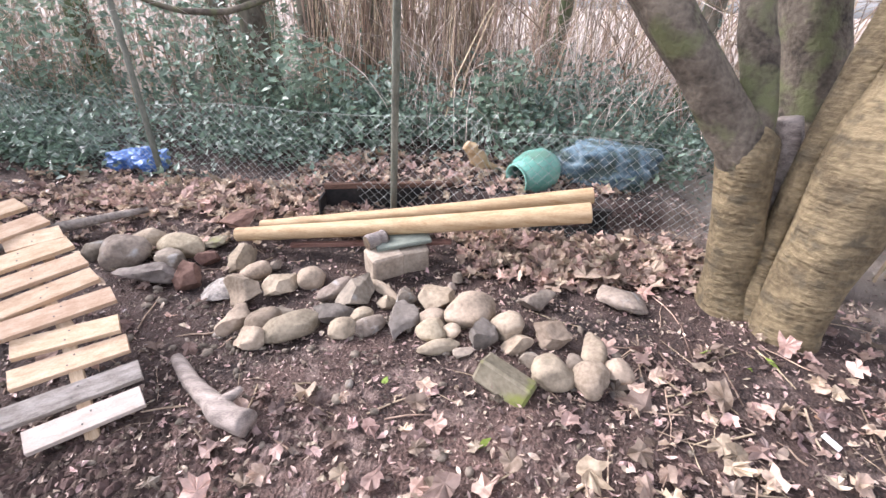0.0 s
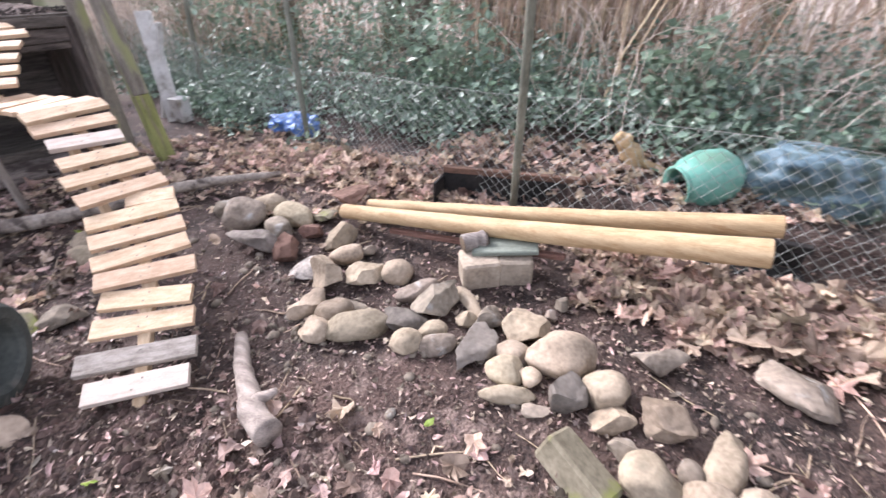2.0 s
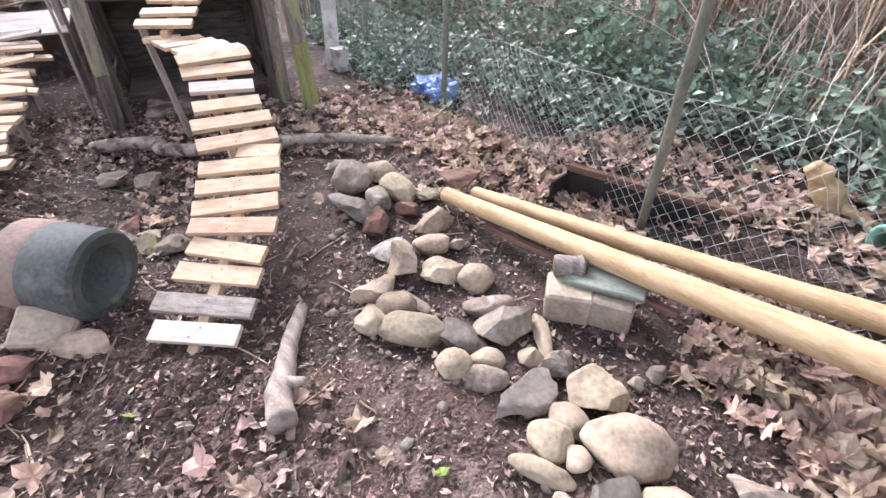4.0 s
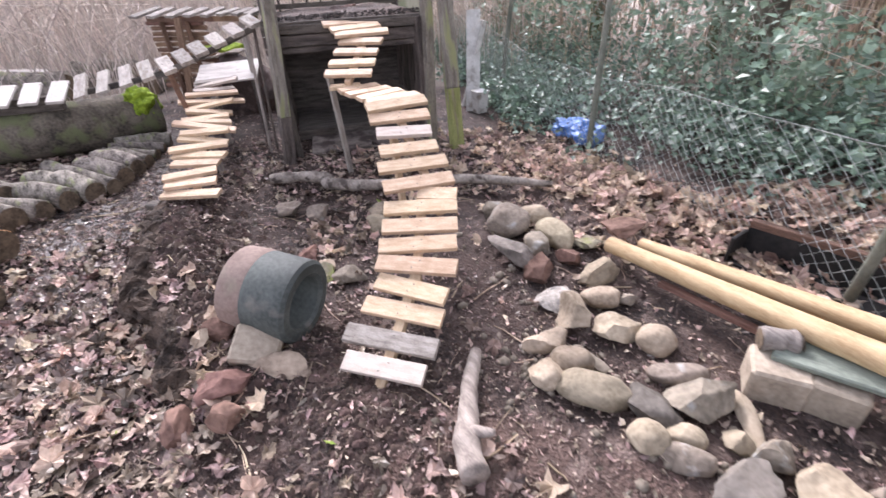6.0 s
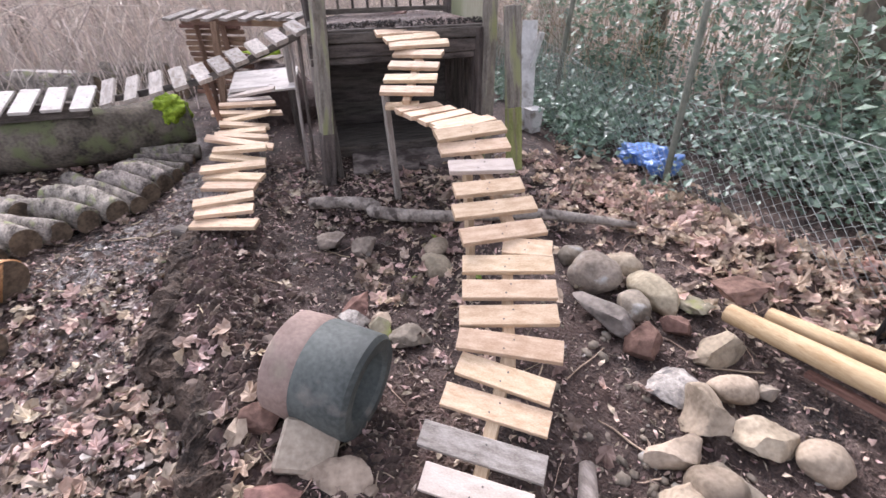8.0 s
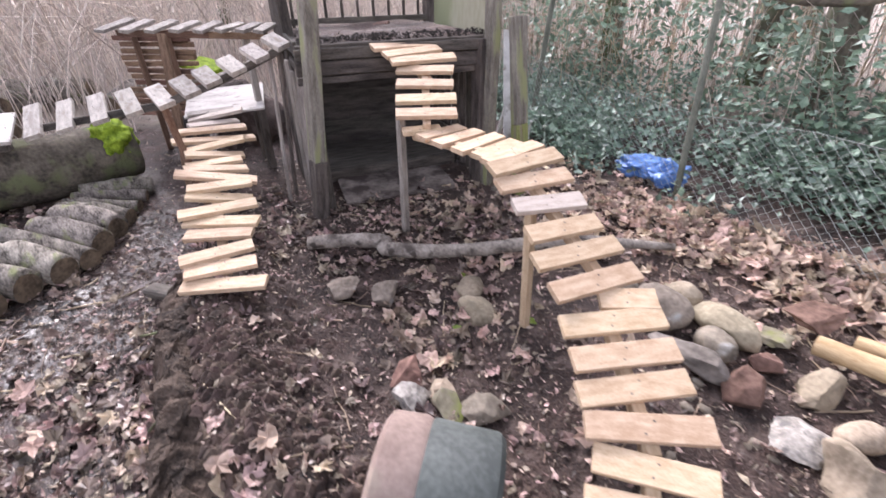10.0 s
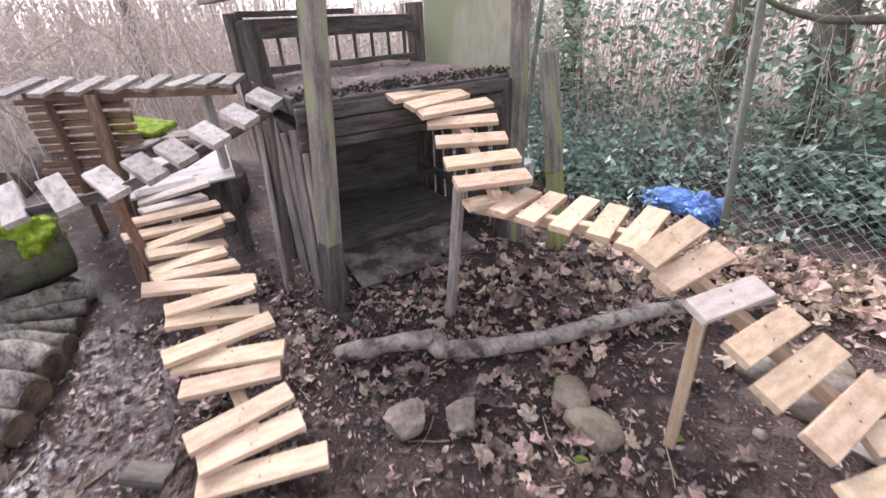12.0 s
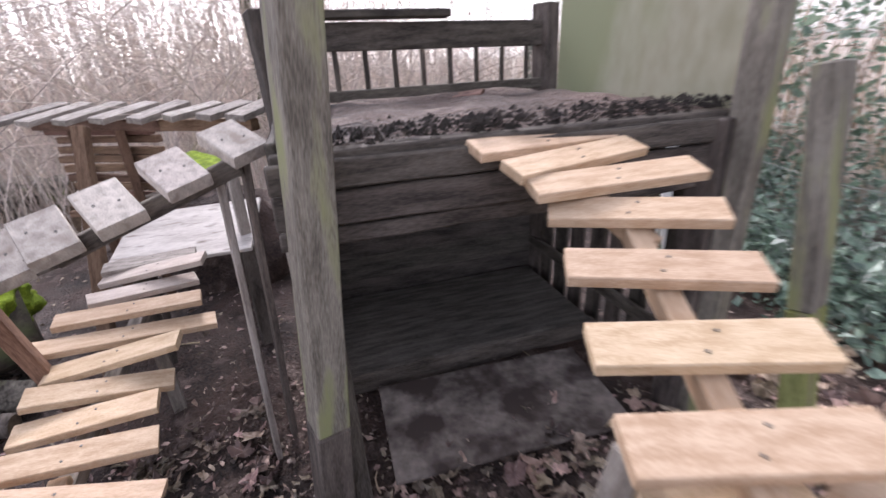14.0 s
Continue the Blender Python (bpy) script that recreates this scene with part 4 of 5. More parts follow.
S, G = M_STONE, M_GREYSTONE
R, A, P, B, REDDISH, BROWN = "round", "rough", M_STONE, M_BLUESTONE, M_REDSTONE, M_BROWNSTONE
HEAP = [
    (-2.20, 2.42, 0.121, 0.133, 64, R, G), (-1.96, 2.37, 0.249, 0.226, 59, R, G), (-1.95, 2.58, 0.172, 0.159, 57, R, P), (-1.72, 2.17, 0.340, 0.152, -11, A, B),
    (-1.67, 2.34, 0.148, 0.162, 57, R, G), (-1.68, 2.51, 0.267, 0.165, -12, R, P), (-1.48, 2.18, 0.190, 0.180, 74, A, REDDISH), (-1.48, 2.41, 0.138, 0.131, 80, A, REDDISH),
    (-1.28, 2.42, 0.25, 0.15, 64, A, BROWN), (-1.11, 2.25, 0.179, 0.106, 68, R, P), (-1.04, 2.36, 0.098, 0.072, 67, A, G), (-2.09, 2.51, 0.086, 0.094, 83, R, G),
]
MIDDLE = [
    (-1.09, 2.03, 0.172, 0.189, 59, A, P), (-0.92, 2.13, 0.199, 0.123, 54, A, P), (-0.77, 2.21, 0.136, 0.124, 49, R, P), (-1.07, 1.82, 0.171, 0.118, 72, A, P),
    (-0.93, 1.69, 0.132, 0.127, 21, A, P), (-0.91, 1.82, 0.133, 0.130, 55, R, P), (-0.87, 1.90, 0.177, 0.084, 11, A, G), (-0.74, 1.78, 0.261, 0.128, 38, R, P),
    (-0.60, 2.11, 0.166, 0.089, 46, R, G), (-0.56, 1.88, 0.183, 0.130, -14, A, B), (-0.46, 2.04, 0.283, 0.165, 67, A, G), (-0.33, 2.13, 0.207, 0.055, -43, R, P),
    (-0.49, 1.75, 0.103, 0.111, 49, R, P), (-0.41, 1.86, 0.102, 0.090, 52, R, P), (-0.36, 1.79, 0.136, 0.080, 28, R, G), (-0.20, 2.03, 0.133, 0.125, 47, A, G),
]
LINE = [
    (-0.30, 1.99, 0.084, 0.093, 44, A, BROWN), (-0.21, 1.81, 0.215, 0.137, 70, A, B), (-0.02, 2.02, 0.181, 0.178, 45, A, BROWN), (0.06, 2.19, 0.072, 0.058, 34, A, G),
    (0.10, 2.28, 0.070, 0.077, 24, A, G), (0.16, 1.88, 0.226, 0.170, 23, R, P), (0.34, 1.77, 0.146, 0.135, 23, R, P), (0.21, 1.70, 0.153, 0.137, 27, A, B),
    (-0.04, 1.84, 0.128, 0.104, -8, R, P), (-0.04, 1.74, 0.129, 0.103, 30, R, P), (0.00, 1.64, 0.173, 0.069, 22, R, P), (0.10, 1.60, 0.098, 0.053, 15, A, G),
    (0.06, 1.74, 0.071, 0.078, 13, R, P), (0.38, 1.66, 0.177, 0.093, 40, A, BROWN), (0.55, 1.70, 0.218, 0.137, -9, A, BROWN), (0.41, 1.56, 0.101, 0.073, 10, A, G),
    (0.52, 2.02, 0.179, 0.127, 16, A, G),
]
END = [
    (0.50, 1.46, 0.171, 0.138, -1, R, P), (0.66, 1.42, 0.131, 0.144, 3, R, P), (0.73, 1.62, 0.245, 0.097, 73, R, P), (0.80, 1.49, 0.106, 0.116, 7, R, P),
    (0.62, 1.54, 0.069, 0.076, 3, R, G),
]
n = 0
for rows, grow in ((HEAP, 1.1), (MIDDLE, 1.18), (LINE, 1.16), (END, 1.12)):
    for x, y, w, h, turn, kind, m in rows:
        n += 1
        stone(x, y, w * grow, kind, 0, turn, m, n, deep=h * grow)
stone(-1.26, 2.09, 0.26, A, 0.36, 70, M_CONCRETE, 101, long=1.3, label="pale rough concrete lump tilted on the stones")
stone(1.02, 2.09, 0.30, A, 0.42, 22, G, 102, label="flat grey stone lying among dry leaves", group="")
stone(-1.44, 2.80, 0.30, A, 0.30, 20, M_REDSTONE, 103, z=0.13, label="flat reddish slab beside the poles", group="")
stone(-1.52, 2.62, 0.22, A, 0.35, 20, M_OLIVESTONE, 104, label="mossy flat stone at the poles' foot", group="")
bl = part("mossy_block", box(0.25, 0.13, 0.11, None, 0.012), M_OLIVESTONE)
bl.matrix_basis = pose(0.29, 1.42, 0.07, -22, 12, -33)
tagged(bl, "mossy squared brown block tilted against the stones", "block")
for k, (x, y, s, m, fl, kind) in enumerate(((-3.29, 1.28, 0.20, G, 0.8, A), (-3.11, 1.45, 0.19, G, 0.8, A), (-2.80, 1.84, 0.17, S, 0.6, R), (-2.64, 1.74, 0.20, S, 0.5, R))):
    stone(x, y, s, kind, fl, 40 * k + 60, m, 120 + k, group="stones in the hollow", long=1.4, lean=-15)
TUBE = [(-1.54, 0.33, 0.19, M_REDSTONE), (-1.44, 0.50, 0.16, M_REDSTONE), (-1.48, 0.83, 0.05, M_BROWNSTONE),
        (-2.25, 1.20, 0.17, M_OLIVESTONE), (-2.12, 1.28, 0.19, G), (-2.50, 1.18, 0.18, M_REDSTONE), (-2.30, 1.24, 0.16, S), (-2.36, 1.10, 0.2, M_CONCRETE), (-2.2, 0.95, 0.2, G), (-1.95, 0.78, 0.2, M_REDSTONE)]
for x, y, z, w, deep, turn, lean, m, lab in (
        (-1.55, 0.755, 0.075, 0.24, 0.17, 60, 18, M_BROWNSTONE, "tan angular stone slab leaning under the clay tube"),
        (-1.58, 0.535, 0.11, 0.27, 0.19, 75, 0, M_REDSTONE, "rough reddish clinker lump beside the clay tube"),
        (-1.88, 0.59, 0.15, 0.18, 0.14, 20, 0, M_REDSTONE, "small reddish stone under the clay tube")):
    stone(x, y, w, A, 0, turn, m, 171 + int(w * 100), z=z, deep=deep, lean=lean, label=lab, group="stones round the tube")
for k, (x, y, s, m) in enumerate(TUBE):
    stone(x, y, s, A, 0.5 if k > 2 else 0.7, 53 * k, m, 140 + k, group="stones round the tube")
bl = part("stone_block", box(0.20, 0.17, 0.07, None, 0.012), M_SANDSTONE)
bmesh_ = bmesh.new()
bmesh_.from_mesh(bl.data)
bmesh.ops.subdivide_edges(bmesh_, edges=bmesh_.edges, cuts=3, use_grid_fill=True)
wobble(bmesh_, 0.012, 9, 4)
bmesh_.to_mesh(bl.data)
bmesh_.free()
bl.matrix_basis = pose(-1.69, 0.70, 0.145, 26, 20, 62)
tagged(bl, "squared tan stone block wedged under the clay tube", "block")
# pebbles
vs, fs = [], []
random.seed(21)
for i in range(260):
    cx, cy, sp = random.choice(((-1.15, 1.62, 0.12), (-0.6, 1.75, 0.35), (-0.75, 2.0, 0.3), (0.2, 1.75, 0.4), (-1.0, 1.75, 0.25), (-1.5, 2.2, 0.3), (-0.5, 1.2, 0.7)))
    x, y = random.gauss(cx, sp), random.gauss(cy, sp * 0.6)
    r = 0.006 + 0.02 * random.random() ** 2
    bm = bmesh.new()
    bmesh.ops.create_icosphere(bm, subdivisions=1, radius=r)
    z = ground_z(x, y)
    k = len(vs)
    q = [random.uniform(0.5, 1.5) for _ in range(3)]
    vs += [(x + v.co.x * q[0], y + v.co.y * q[1], z + r * 0.2 + v.co.z * q[2] * 0.7) for v in bm.verts]
    fs += [tuple(k + v.index for v in f.verts) for f in bm.faces]
    bm.free()
tagged(mesh_of("pebbles", vs, fs, M_GREYSTONE, None, True), "small pebbles and grit scattered on the soil", "pebbles", kind="stuff")

# peaty bank along the muddy path, with roots
EDGE_LINE = ((-3.85, 0.66, 0.02), (-3.60, 0.555, 0.05), (-3.30, 0.465, 0.055), (-3.0, 0.415, 0.055), (-2.7, 0.35, 0.05), (-2.45, 0.315, 0.045), (-2.15, 0.385, 0.02), (-1.8, 0.40, 0.0), (-1.5, 0.40, -0.02))
vs, fs = tube_data(bend(EDGE_LINE, 200), fade((0.04, 0.09, 0.115, 0.12, 0.11, 0.10, 0.085, 0.08, 0.03), 200), 36)
vs = [v + noise.noise_vector(v * 5) * 0.07 + noise.noise_vector(v * 14) * 0.04 + noise.noise_vector(v * 34) * 0.018 for v in vs]
bank = mesh_of("peat_bank", vs, fs, M_PEAT)
tagged(bank, "dark peaty bank with a broken edge beside the path", "bank", kind="structure")
for k, (p, q) in enumerate((((-3.3, 0.48, 0.06), (-3.55, 0.30, 0.0)), ((-3.0, 0.42, 0.10), (-2.9, 0.22, 0.0)), ((-3.45, 0.55, 0.12), (-3.8, 0.50, 0.02)))):
    p, q = Vector(p), Vector(q)
    rt = limb("root", (p, (p + q) / 2 + Vector((0.02, 0.03, 0.03)), q), (0.012, 0.009, 0.005), M_LIMB, None, "", 7, 8, 0.2, k)
    tagged(rt, "thin dark root hanging out of the bank", "root", "roots of the bank")
fl = part("rotten_board", box(0.34, 0.09, 0.05, None, 0.01), M_DARKWOOD)
fl.matrix_basis = pose(-3.78, 0.50, 0.035, 6, -5, 30)
tagged(fl, "rotten dark timber stub stuck in the bank", "timber")
ws = part("white_scrap", box(0.03, 0.07, 0.005, None, 0.002), M_WHITE)
ws.matrix_basis = pose(1.55, 1.19, ground_z(1.55, 1.19) + 0.02, 14, -10, 30)
tagged(ws, "small white plastic scrap lying on leaves", "scrap")
sk = limb("rotten_stick", ((1.58, 1.31, 0.025), (1.72, 1.39, 0.035), (1.86, 1.44, 0.03)), (0.016, 0.022, 0.014), M_HURDLE, None, "", 9, 10, 0.3, 4)
tagged(sk, "reddish-brown rotten stick on the leaf litter", "stick")

# ---- the clay tube ----
tube = thing("clay_tube", "two-tone hollow clay tube resting on stones", "tube")
a, b = Vector((-1.742, 0.960, 0.228)), Vector((-2.012, 0.738, 0.268))
d = (a - b).normalized()
tm = Matrix.Translation((a + b) / 2) @ d.to_track_quat("Z", "Y").to_matrix().to_4x4()
L = (a - b).length


def ring_shell(name, profile, mat, label=""):
    bm = bmesh.new()
    vs = [bm.verts.new((r, 0, z)) for r, z in profile]
    es = [bm.edges.new((vs[i], vs[i + 1])) for i in range(len(vs) - 1)]
    bmesh.ops.spin(bm, geom=vs + es, cent=(0, 0, 0), axis=(0, 0, 1), angle=2 * math.pi, steps=40)
    bmesh.ops.remove_doubles(bm, verts=bm.verts, dist=0.0005)
    bmesh.ops.recalc_face_normals(bm, faces=bm.faces)
    ob = part(name, bm, mat, tube, label, True)
    ob.data.set_sharp_from_angle(angle=radians(40))
    ob.matrix_basis = tm
    return ob


ring_shell("dark_collar", ((0.120, -L * 0.44), (0.126, L * 0.5 - 0.016), (0.140, L * 0.5), (0.182, L * 0.5), (0.197, L * 0.5 - 0.016), (0.197, -L * 0.10), (0.186, -L * 0.14)), M_GREENTUBE, "slate-green outer ring")
ring_shell("pink_body", ((0.125, -L * 0.3), (0.125, -L * 0.46), (0.170, -L * 0.50), (0.194, -L * 0.45), (0.200, -L * 0.18), (0.193, -L * 0.13), (0.186, -L * 0.08)), M_PINKTUBE, "dusty pink ring")

# ---- large many-stemmed tree ----
tree = thing("multi_stem_tree", "smooth-barked tree with several stout fused stems", "tree", at=(1.7, 2.0, 0))


def stem(name, pts, radii, seed, n=24, sides=20, mat=M_BARK, flute=0.05):
    vs, fs = tube_data([Vector(p) - Vector((1.7, 2.0, 0)) for p in bend(pts, n)], fade(radii, n), sides, 0.16, seed, flute)
    return mesh_of(name, vs, fs, mat, tree, True)


stem("trunk", ((1.62, 2.06, -0.15), (1.60, 2.05, 0.05), (1.55, 2.06, 0.25), (1.49, 2.08, 0.55), (1.45, 2.09, 0.79), (1.41, 2.10, 0.94), (1.36, 2.11, 1.02)), (0.22, 0.165, 0.135, 0.12, 0.128, 0.125, 0.07), 1, 34, 30)
stem("limb", ((1.46, 2.09, 0.74), (1.41, 2.10, 0.90), (1.30, 2.12, 1.06), (1.12, 2.15, 1.27), (0.88, 2.20, 1.54), (0.66, 2.27, 1.82), (0.2, 2.5, 2.7), (-0.2, 2.7, 3.6)), (0.10, 0.118, 0.108, 0.10, 0.105, 0.095, 0.06, 0.04), 2, 44, 24, M_LIMB)
stem("limb", ((1.49, 2.11, 0.78), (1.46, 2.13, 0.95), (1.43, 2.14, 1.1), (1.38, 2.18, 1.33), (1.30, 2.25, 1.70), (1.2, 2.4, 3.2), (1.2, 2.5, 4.6)), (0.09, 0.085, 0.072, 0.074, 0.07, 0.055, 0.04), 3, 30, 20, M_LIMB)
stem("trunk", ((1.75, 1.80, -0.20), (1.745, 1.80, 0.02), (1.73, 1.80, 0.18), (1.735, 1.81, 0.42), (1.765, 1.83, 0.65), (1.81, 1.86, 0.91), (1.86, 1.90, 1.14), (1.93, 1.95, 1.40), (2.05, 2.02, 1.9), (2.3, 2.2, 3.0), (2.5, 2.4, 4.6)), (0.22, 0.165, 0.145, 0.152, 0.172, 0.185, 0.19, 0.19, 0.175, 0.13, 0.08), 4, 56, 34)
stem("trunk", ((1.68, 1.96, -0.1), (1.65, 1.96, 0.15), (1.63, 1.97, 0.32), (1.635, 1.985, 0.57), (1.66, 1.995, 0.82), (1.70, 2.01, 1.05), (1.78, 2.05, 1.35), (1.95, 2.15, 2.1)), (0.18, 0.10, 0.06, 0.058, 0.066, 0.075, 0.085, 0.08), 5, 36, 22)
stem("trunk", ((2.22, 2.5, -0.1), (2.12, 2.5, 0.5), (2.02, 2.52, 0.85), (1.88, 2.55, 1.31), (1.77, 2.60, 1.75), (1.7, 2.7, 3.0), (1.7, 2.8, 4.4)), (0.26, 0.2, 0.19, 0.175, 0.165, 0.13, 0.1), 6, mat=M_LIMB)
stem("broken_stub", ((1.70, 2.12, 0.50), (1.67, 2.15, 0.82), (1.60, 2.17, 1.07)), (0.085, 0.07, 0.062), 7, 10, 12, M_DRIFT, 0.09)
for k, (p, q, r) in enumerate((((1.0, 2.4, 1.5), (0.2, 3.0, 1.55), 0.03), ((0.7, 2.55, 2.0), (-0.5, 2.7, 2.7), 0.03), ((2.3, 2.0, 1.9), (2.4, 0.9, 3.2), 0.05), ((1.5, 2.3, 2.0), (1.0, 1.8, 3.2), 0.03))):
    mid = (Vector(p) + Vector(q)) / 2 + Vector((0, 0, 0.12))
    stem("bough", (p, mid, q), (r, r * 0.7, r * 0.35), 20 + k, 12, 8, M_FARBARK, 0.0)

# ---- chain-link fence ----
fence = thing("chain_link_fence", "sagging galvanised chain-link fence on leaning green posts", "fence")
vs, fs = [], []
STEP, HIGH = 0.078, 0.74
xs = np.arange(-7.5, 3.4, STEP)


def fence_at(x, h):
    sag = 0.05 * math.sin(x * 2.1) + 0.03 * math.sin(x * 5.3)
    y = fence_y(x) + 0.07 * math.sin(x * 1.7) * h + 0.10 * h
    top = HIGH + 0.10 * math.sin(x * 0.9 + 1) - (0.12 if x > 0.3 else 0)
    return Vector((x, y + sag * h, ground_z(x, fence_y(x)) - 0.02 + h * top))


rows_n = 11
for i, x in enumerate(xs):
    for flip in (0, 1):
        pts = []
        for j in range(rows_n + 1):
            off = STEP * 0.5 * (1 if (j + flip) % 2 else -1) * 0.96
            pts.append(fence_at(float(x) + off + (STEP * 0.5 if flip else 0) * 0, j / rows_n) + Vector((0, 0.004 * (1 if flip else -1), 0)))
        k = len(vs)
        w, _ = tube_data(pts, [0.0021] * len(pts), 3, caps=False)
        vs += w
        fs += [tuple(k + c for c in f) for f in _]
tagged(mesh_of("wire_mesh", vs, fs, M_WIRE, fence), "", kind="stuff")
for k, (x, y, lx, ly, h, r) in enumerate(((-2.60, 3.86, -0.2, 0.26, 1.75, 0.026), (-0.41, 3.25, 0.14, -0.62, 1.9, 0.025), (-4.75, 4.62, 0.1, 0.1, 1.6, 0.03), (-7.2, 5.4, -0.1, 0.1, 1.6, 0.03))):
    limb("post", ((x, y, -0.1), (x + lx / 2, y + ly / 2, h / 2), (x + lx, y + ly, h)), (r, r, r * 0.9), M_FENCEPOST, fence, "", 8, 6, 0.05, k)
for k, h in enumerate((1.0,)):
    pts = [fence_at(float(x), h) for x in np.arange(-7.4, 3.3, 0.25)]
    w, f = tube_data(pts, [0.0022] * len(pts), 4)
    mesh_of("top_wire", w, f, M_WIRE, fence)

# ---- trough, pot, sheeting behind the fence ----
tr = thing("sunken_trough", "dark open trough with a rust-brown edge board", "trough", at=(-0.45, 3.46, 0))
beam("edge_board", (-0.50, -0.17, 0.205), (0.50, -0.03, 0.205), 0.045, 0.045, M_RUST, tr, "rust-brown board", 0.004, 0.004, 1)
beam("back_board", (-0.50, -0.18, 0.09), (0.52, -0.04, 0.09), 0.02, 0.20, M_BLACK, tr, "", 0.004, 0.004, 2)
beam("end_board", (-0.50, -0.34, 0.06), (-0.50, -0.18, 0.06), 0.02, 0.2, M_BLACK, tr, "", 0.004, 0.004, 3)
beam("base", (-0.48, -0.26, 0.02), (0.95, -0.22, 0.02), 0.20, 0.02, M_BLACK, tr, "", 0.004, 0.004, 4)
beam("end_board", (0.52, -0.04, 0.11), (1.0, -0.16, 0.11), 0.02, 0.2, M_BLACK, tr, "", 0.004, 0.004, 5)
# near-black boards added to paint the shade in the gap under the poles
tr2 = thing("sunken_trough", "near-black boards painting the shaded gap behind the fence under the poles", "trough", at=(0.75, 3.12, 0))
beam("edge_board", (-0.30, -0.02, 0.16), (0.50, -0.04, 0.16), 0.05, 0.04, M_BLACK, tr2, "", 0.004, 0.004, 6)
beam("back_board", (-0.30, 0.03, 0.06), (0.50, 0.01, 0.06), 0.02, 0.2, M_BLACK, tr2, "", 0.004, 0.004, 7)
beam("base", (-0.30, -0.08, 0.012), (0.50, -0.1, 0.012), 0.16, 0.02, M_BLACK, tr2, "", 0.004, 0.004, 8)

pot = thing("glazed_pot", "turquoise glazed round pot lying on its side", "pot")
bm = bmesh.new()
prof = ((0.0, -0.20), (0.11, -0.20), (0.17, -0.12), (0.185, 0.0), (0.165, 0.10), (0.125, 0.155), (0.115, 0.175), (0.13, 0.19), (0.115, 0.195), (0.10, 0.17), (0.15, 0.08), (0.165, 0.0), (0.14, -0.12), (0.0, -0.17))
pv = [bm.verts.new((r, 0, z)) for r, z in prof]
pe = [bm.edges.new((pv[i], pv[i + 1])) for i in range(len(pv) - 1)]
bmesh.ops.spin(bm, geom=pv + pe, cent=(0, 0, 0), axis=(0, 0, 1), angle=2 * math.pi, steps=32)
bmesh.ops.remove_doubles(bm, verts=bm.verts, dist=0.0005)
bmesh.ops.recalc_face_normals(bm, faces=bm.faces)
ob = part("body", bm, M_POT, pot, "", True)
ob.matrix_basis = Matrix.Translation((0.72, 3.52, 0.30)) @ Vector((-0.8, -0.55, -0.15)).to_track_quat("Z", "Y").to_matrix().to_4x4()


def crumple(name, c, sx, sy, sz, mat, seed, label, cat, sub=5, rough=0.55):
    bm = bmesh.new()
    bmesh.ops.create_icosphere(bm, subdivisions=sub, radius=1)
    s = Vector((seed, seed * 2, 0))
    for v in bm.verts:
        q = v.co.copy()
        f = 1 + rough * 0.5 * noise.noise(q * 1.6 + s)
        f += rough * 0.35 * (abs(noise.noise(q * 3.4 + s)) - 0.2) + rough * 0.2 * (abs(noise.noise(q * 8 + s)) - 0.2)
        v.co = Vector((q.x * sx, q.y * sy, q.z * sz)) * f
    ob = part(name, bm, mat, None, "", True)
    ob.location = c
    return tagged(ob, label, cat)


crumple("tarpaulin", (1.36, 3.72, 0.30), 0.46, 0.28, 0.24, M_DULLBLUE, 4, "heap of faded blue plastic sheeting behind the fence", "sheeting")
crumple("blue_sheet", (-2.78, 4.05, 0.09), 0.14, 0.13, 0.11, M_BLUE, 2, "crumpled bright blue plastic at the fence post's foot", "plastic", 5, 0.9)
crumple("blue_sheet", (-3.06, 4.16, 0.07), 0.22, 0.17, 0.08, M_BLUE, 9, "crumpled bright blue plastic at the fence post's foot", "plastic", 5, 0.9)
st = thing("dead_stump", "pale splintered dead stump behind the fence", "stump")
limb("stump", ((0.32, 3.78, 0.10), (0.30, 3.76, 0.28), (0.22, 3.74, 0.40), (0.16, 3.73, 0.45)), (0.10, 0.075, 0.06, 0.045), M_POLE, st, "", 14, 14, 0.35, 3)
limb("root", ((0.28, 3.76, 0.30), (0.42, 3.74, 0.26), (0.58, 3.76, 0.22)), (0.04, 0.03, 0.018), M_POLE, st, "", 9, 8, 0.3, 5)
wb = thing("leaning_white_board", "flaking white board leaning behind the platform", "board", at=(-4.5, 3.9, 0))
beam("board", (0.1, 0.0, 0.0), (-0.22, 0.25, 1.05), 0.02, 0.16, M_WHITE, wb, "", 0.003, 0.002, 1, 90)
beam("batten", (-0.15, 0.05, 0.0), (-0.02, 0.25, 0.95), 0.03, 0.06, M_WHITE, wb, "", 0.003, 0.002, 2)
bk = thing("white_bucket", "small square white plastic bucket", "bucket", at=(-4.3, 3.93, 0))
bm = box(0.15, 0.15, 0.24, None, 0.01)
for v in bm.verts:
    if v.co.z < 0:
        v.co.x *= 0.85
        v.co.y *= 0.85
part("body", bm, M_WHITE, bk).location = (0, 0, 0.12)
part("rim", box(0.165, 0.165, 0.02, None, 0.006), M_WHITE, bk).location = (0, 0, 0.245)


# ---- fallen leaves ----
LOBES = tuple((r * math.cos(radians(a)), r * math.sin(radians(a))) for a, r in (
    (90, 0.52), (74, 0.42), (62, 0.36), (45, 0.48), (28, 0.42), (12, 0.32), (-12, 0.40), (-40, 0.33), (-90, 0.24), (-140, 0.33), (192, 0.40), (168, 0.32), (152, 0.42), (135, 0.48), (118, 0.36), (106, 0.42)))
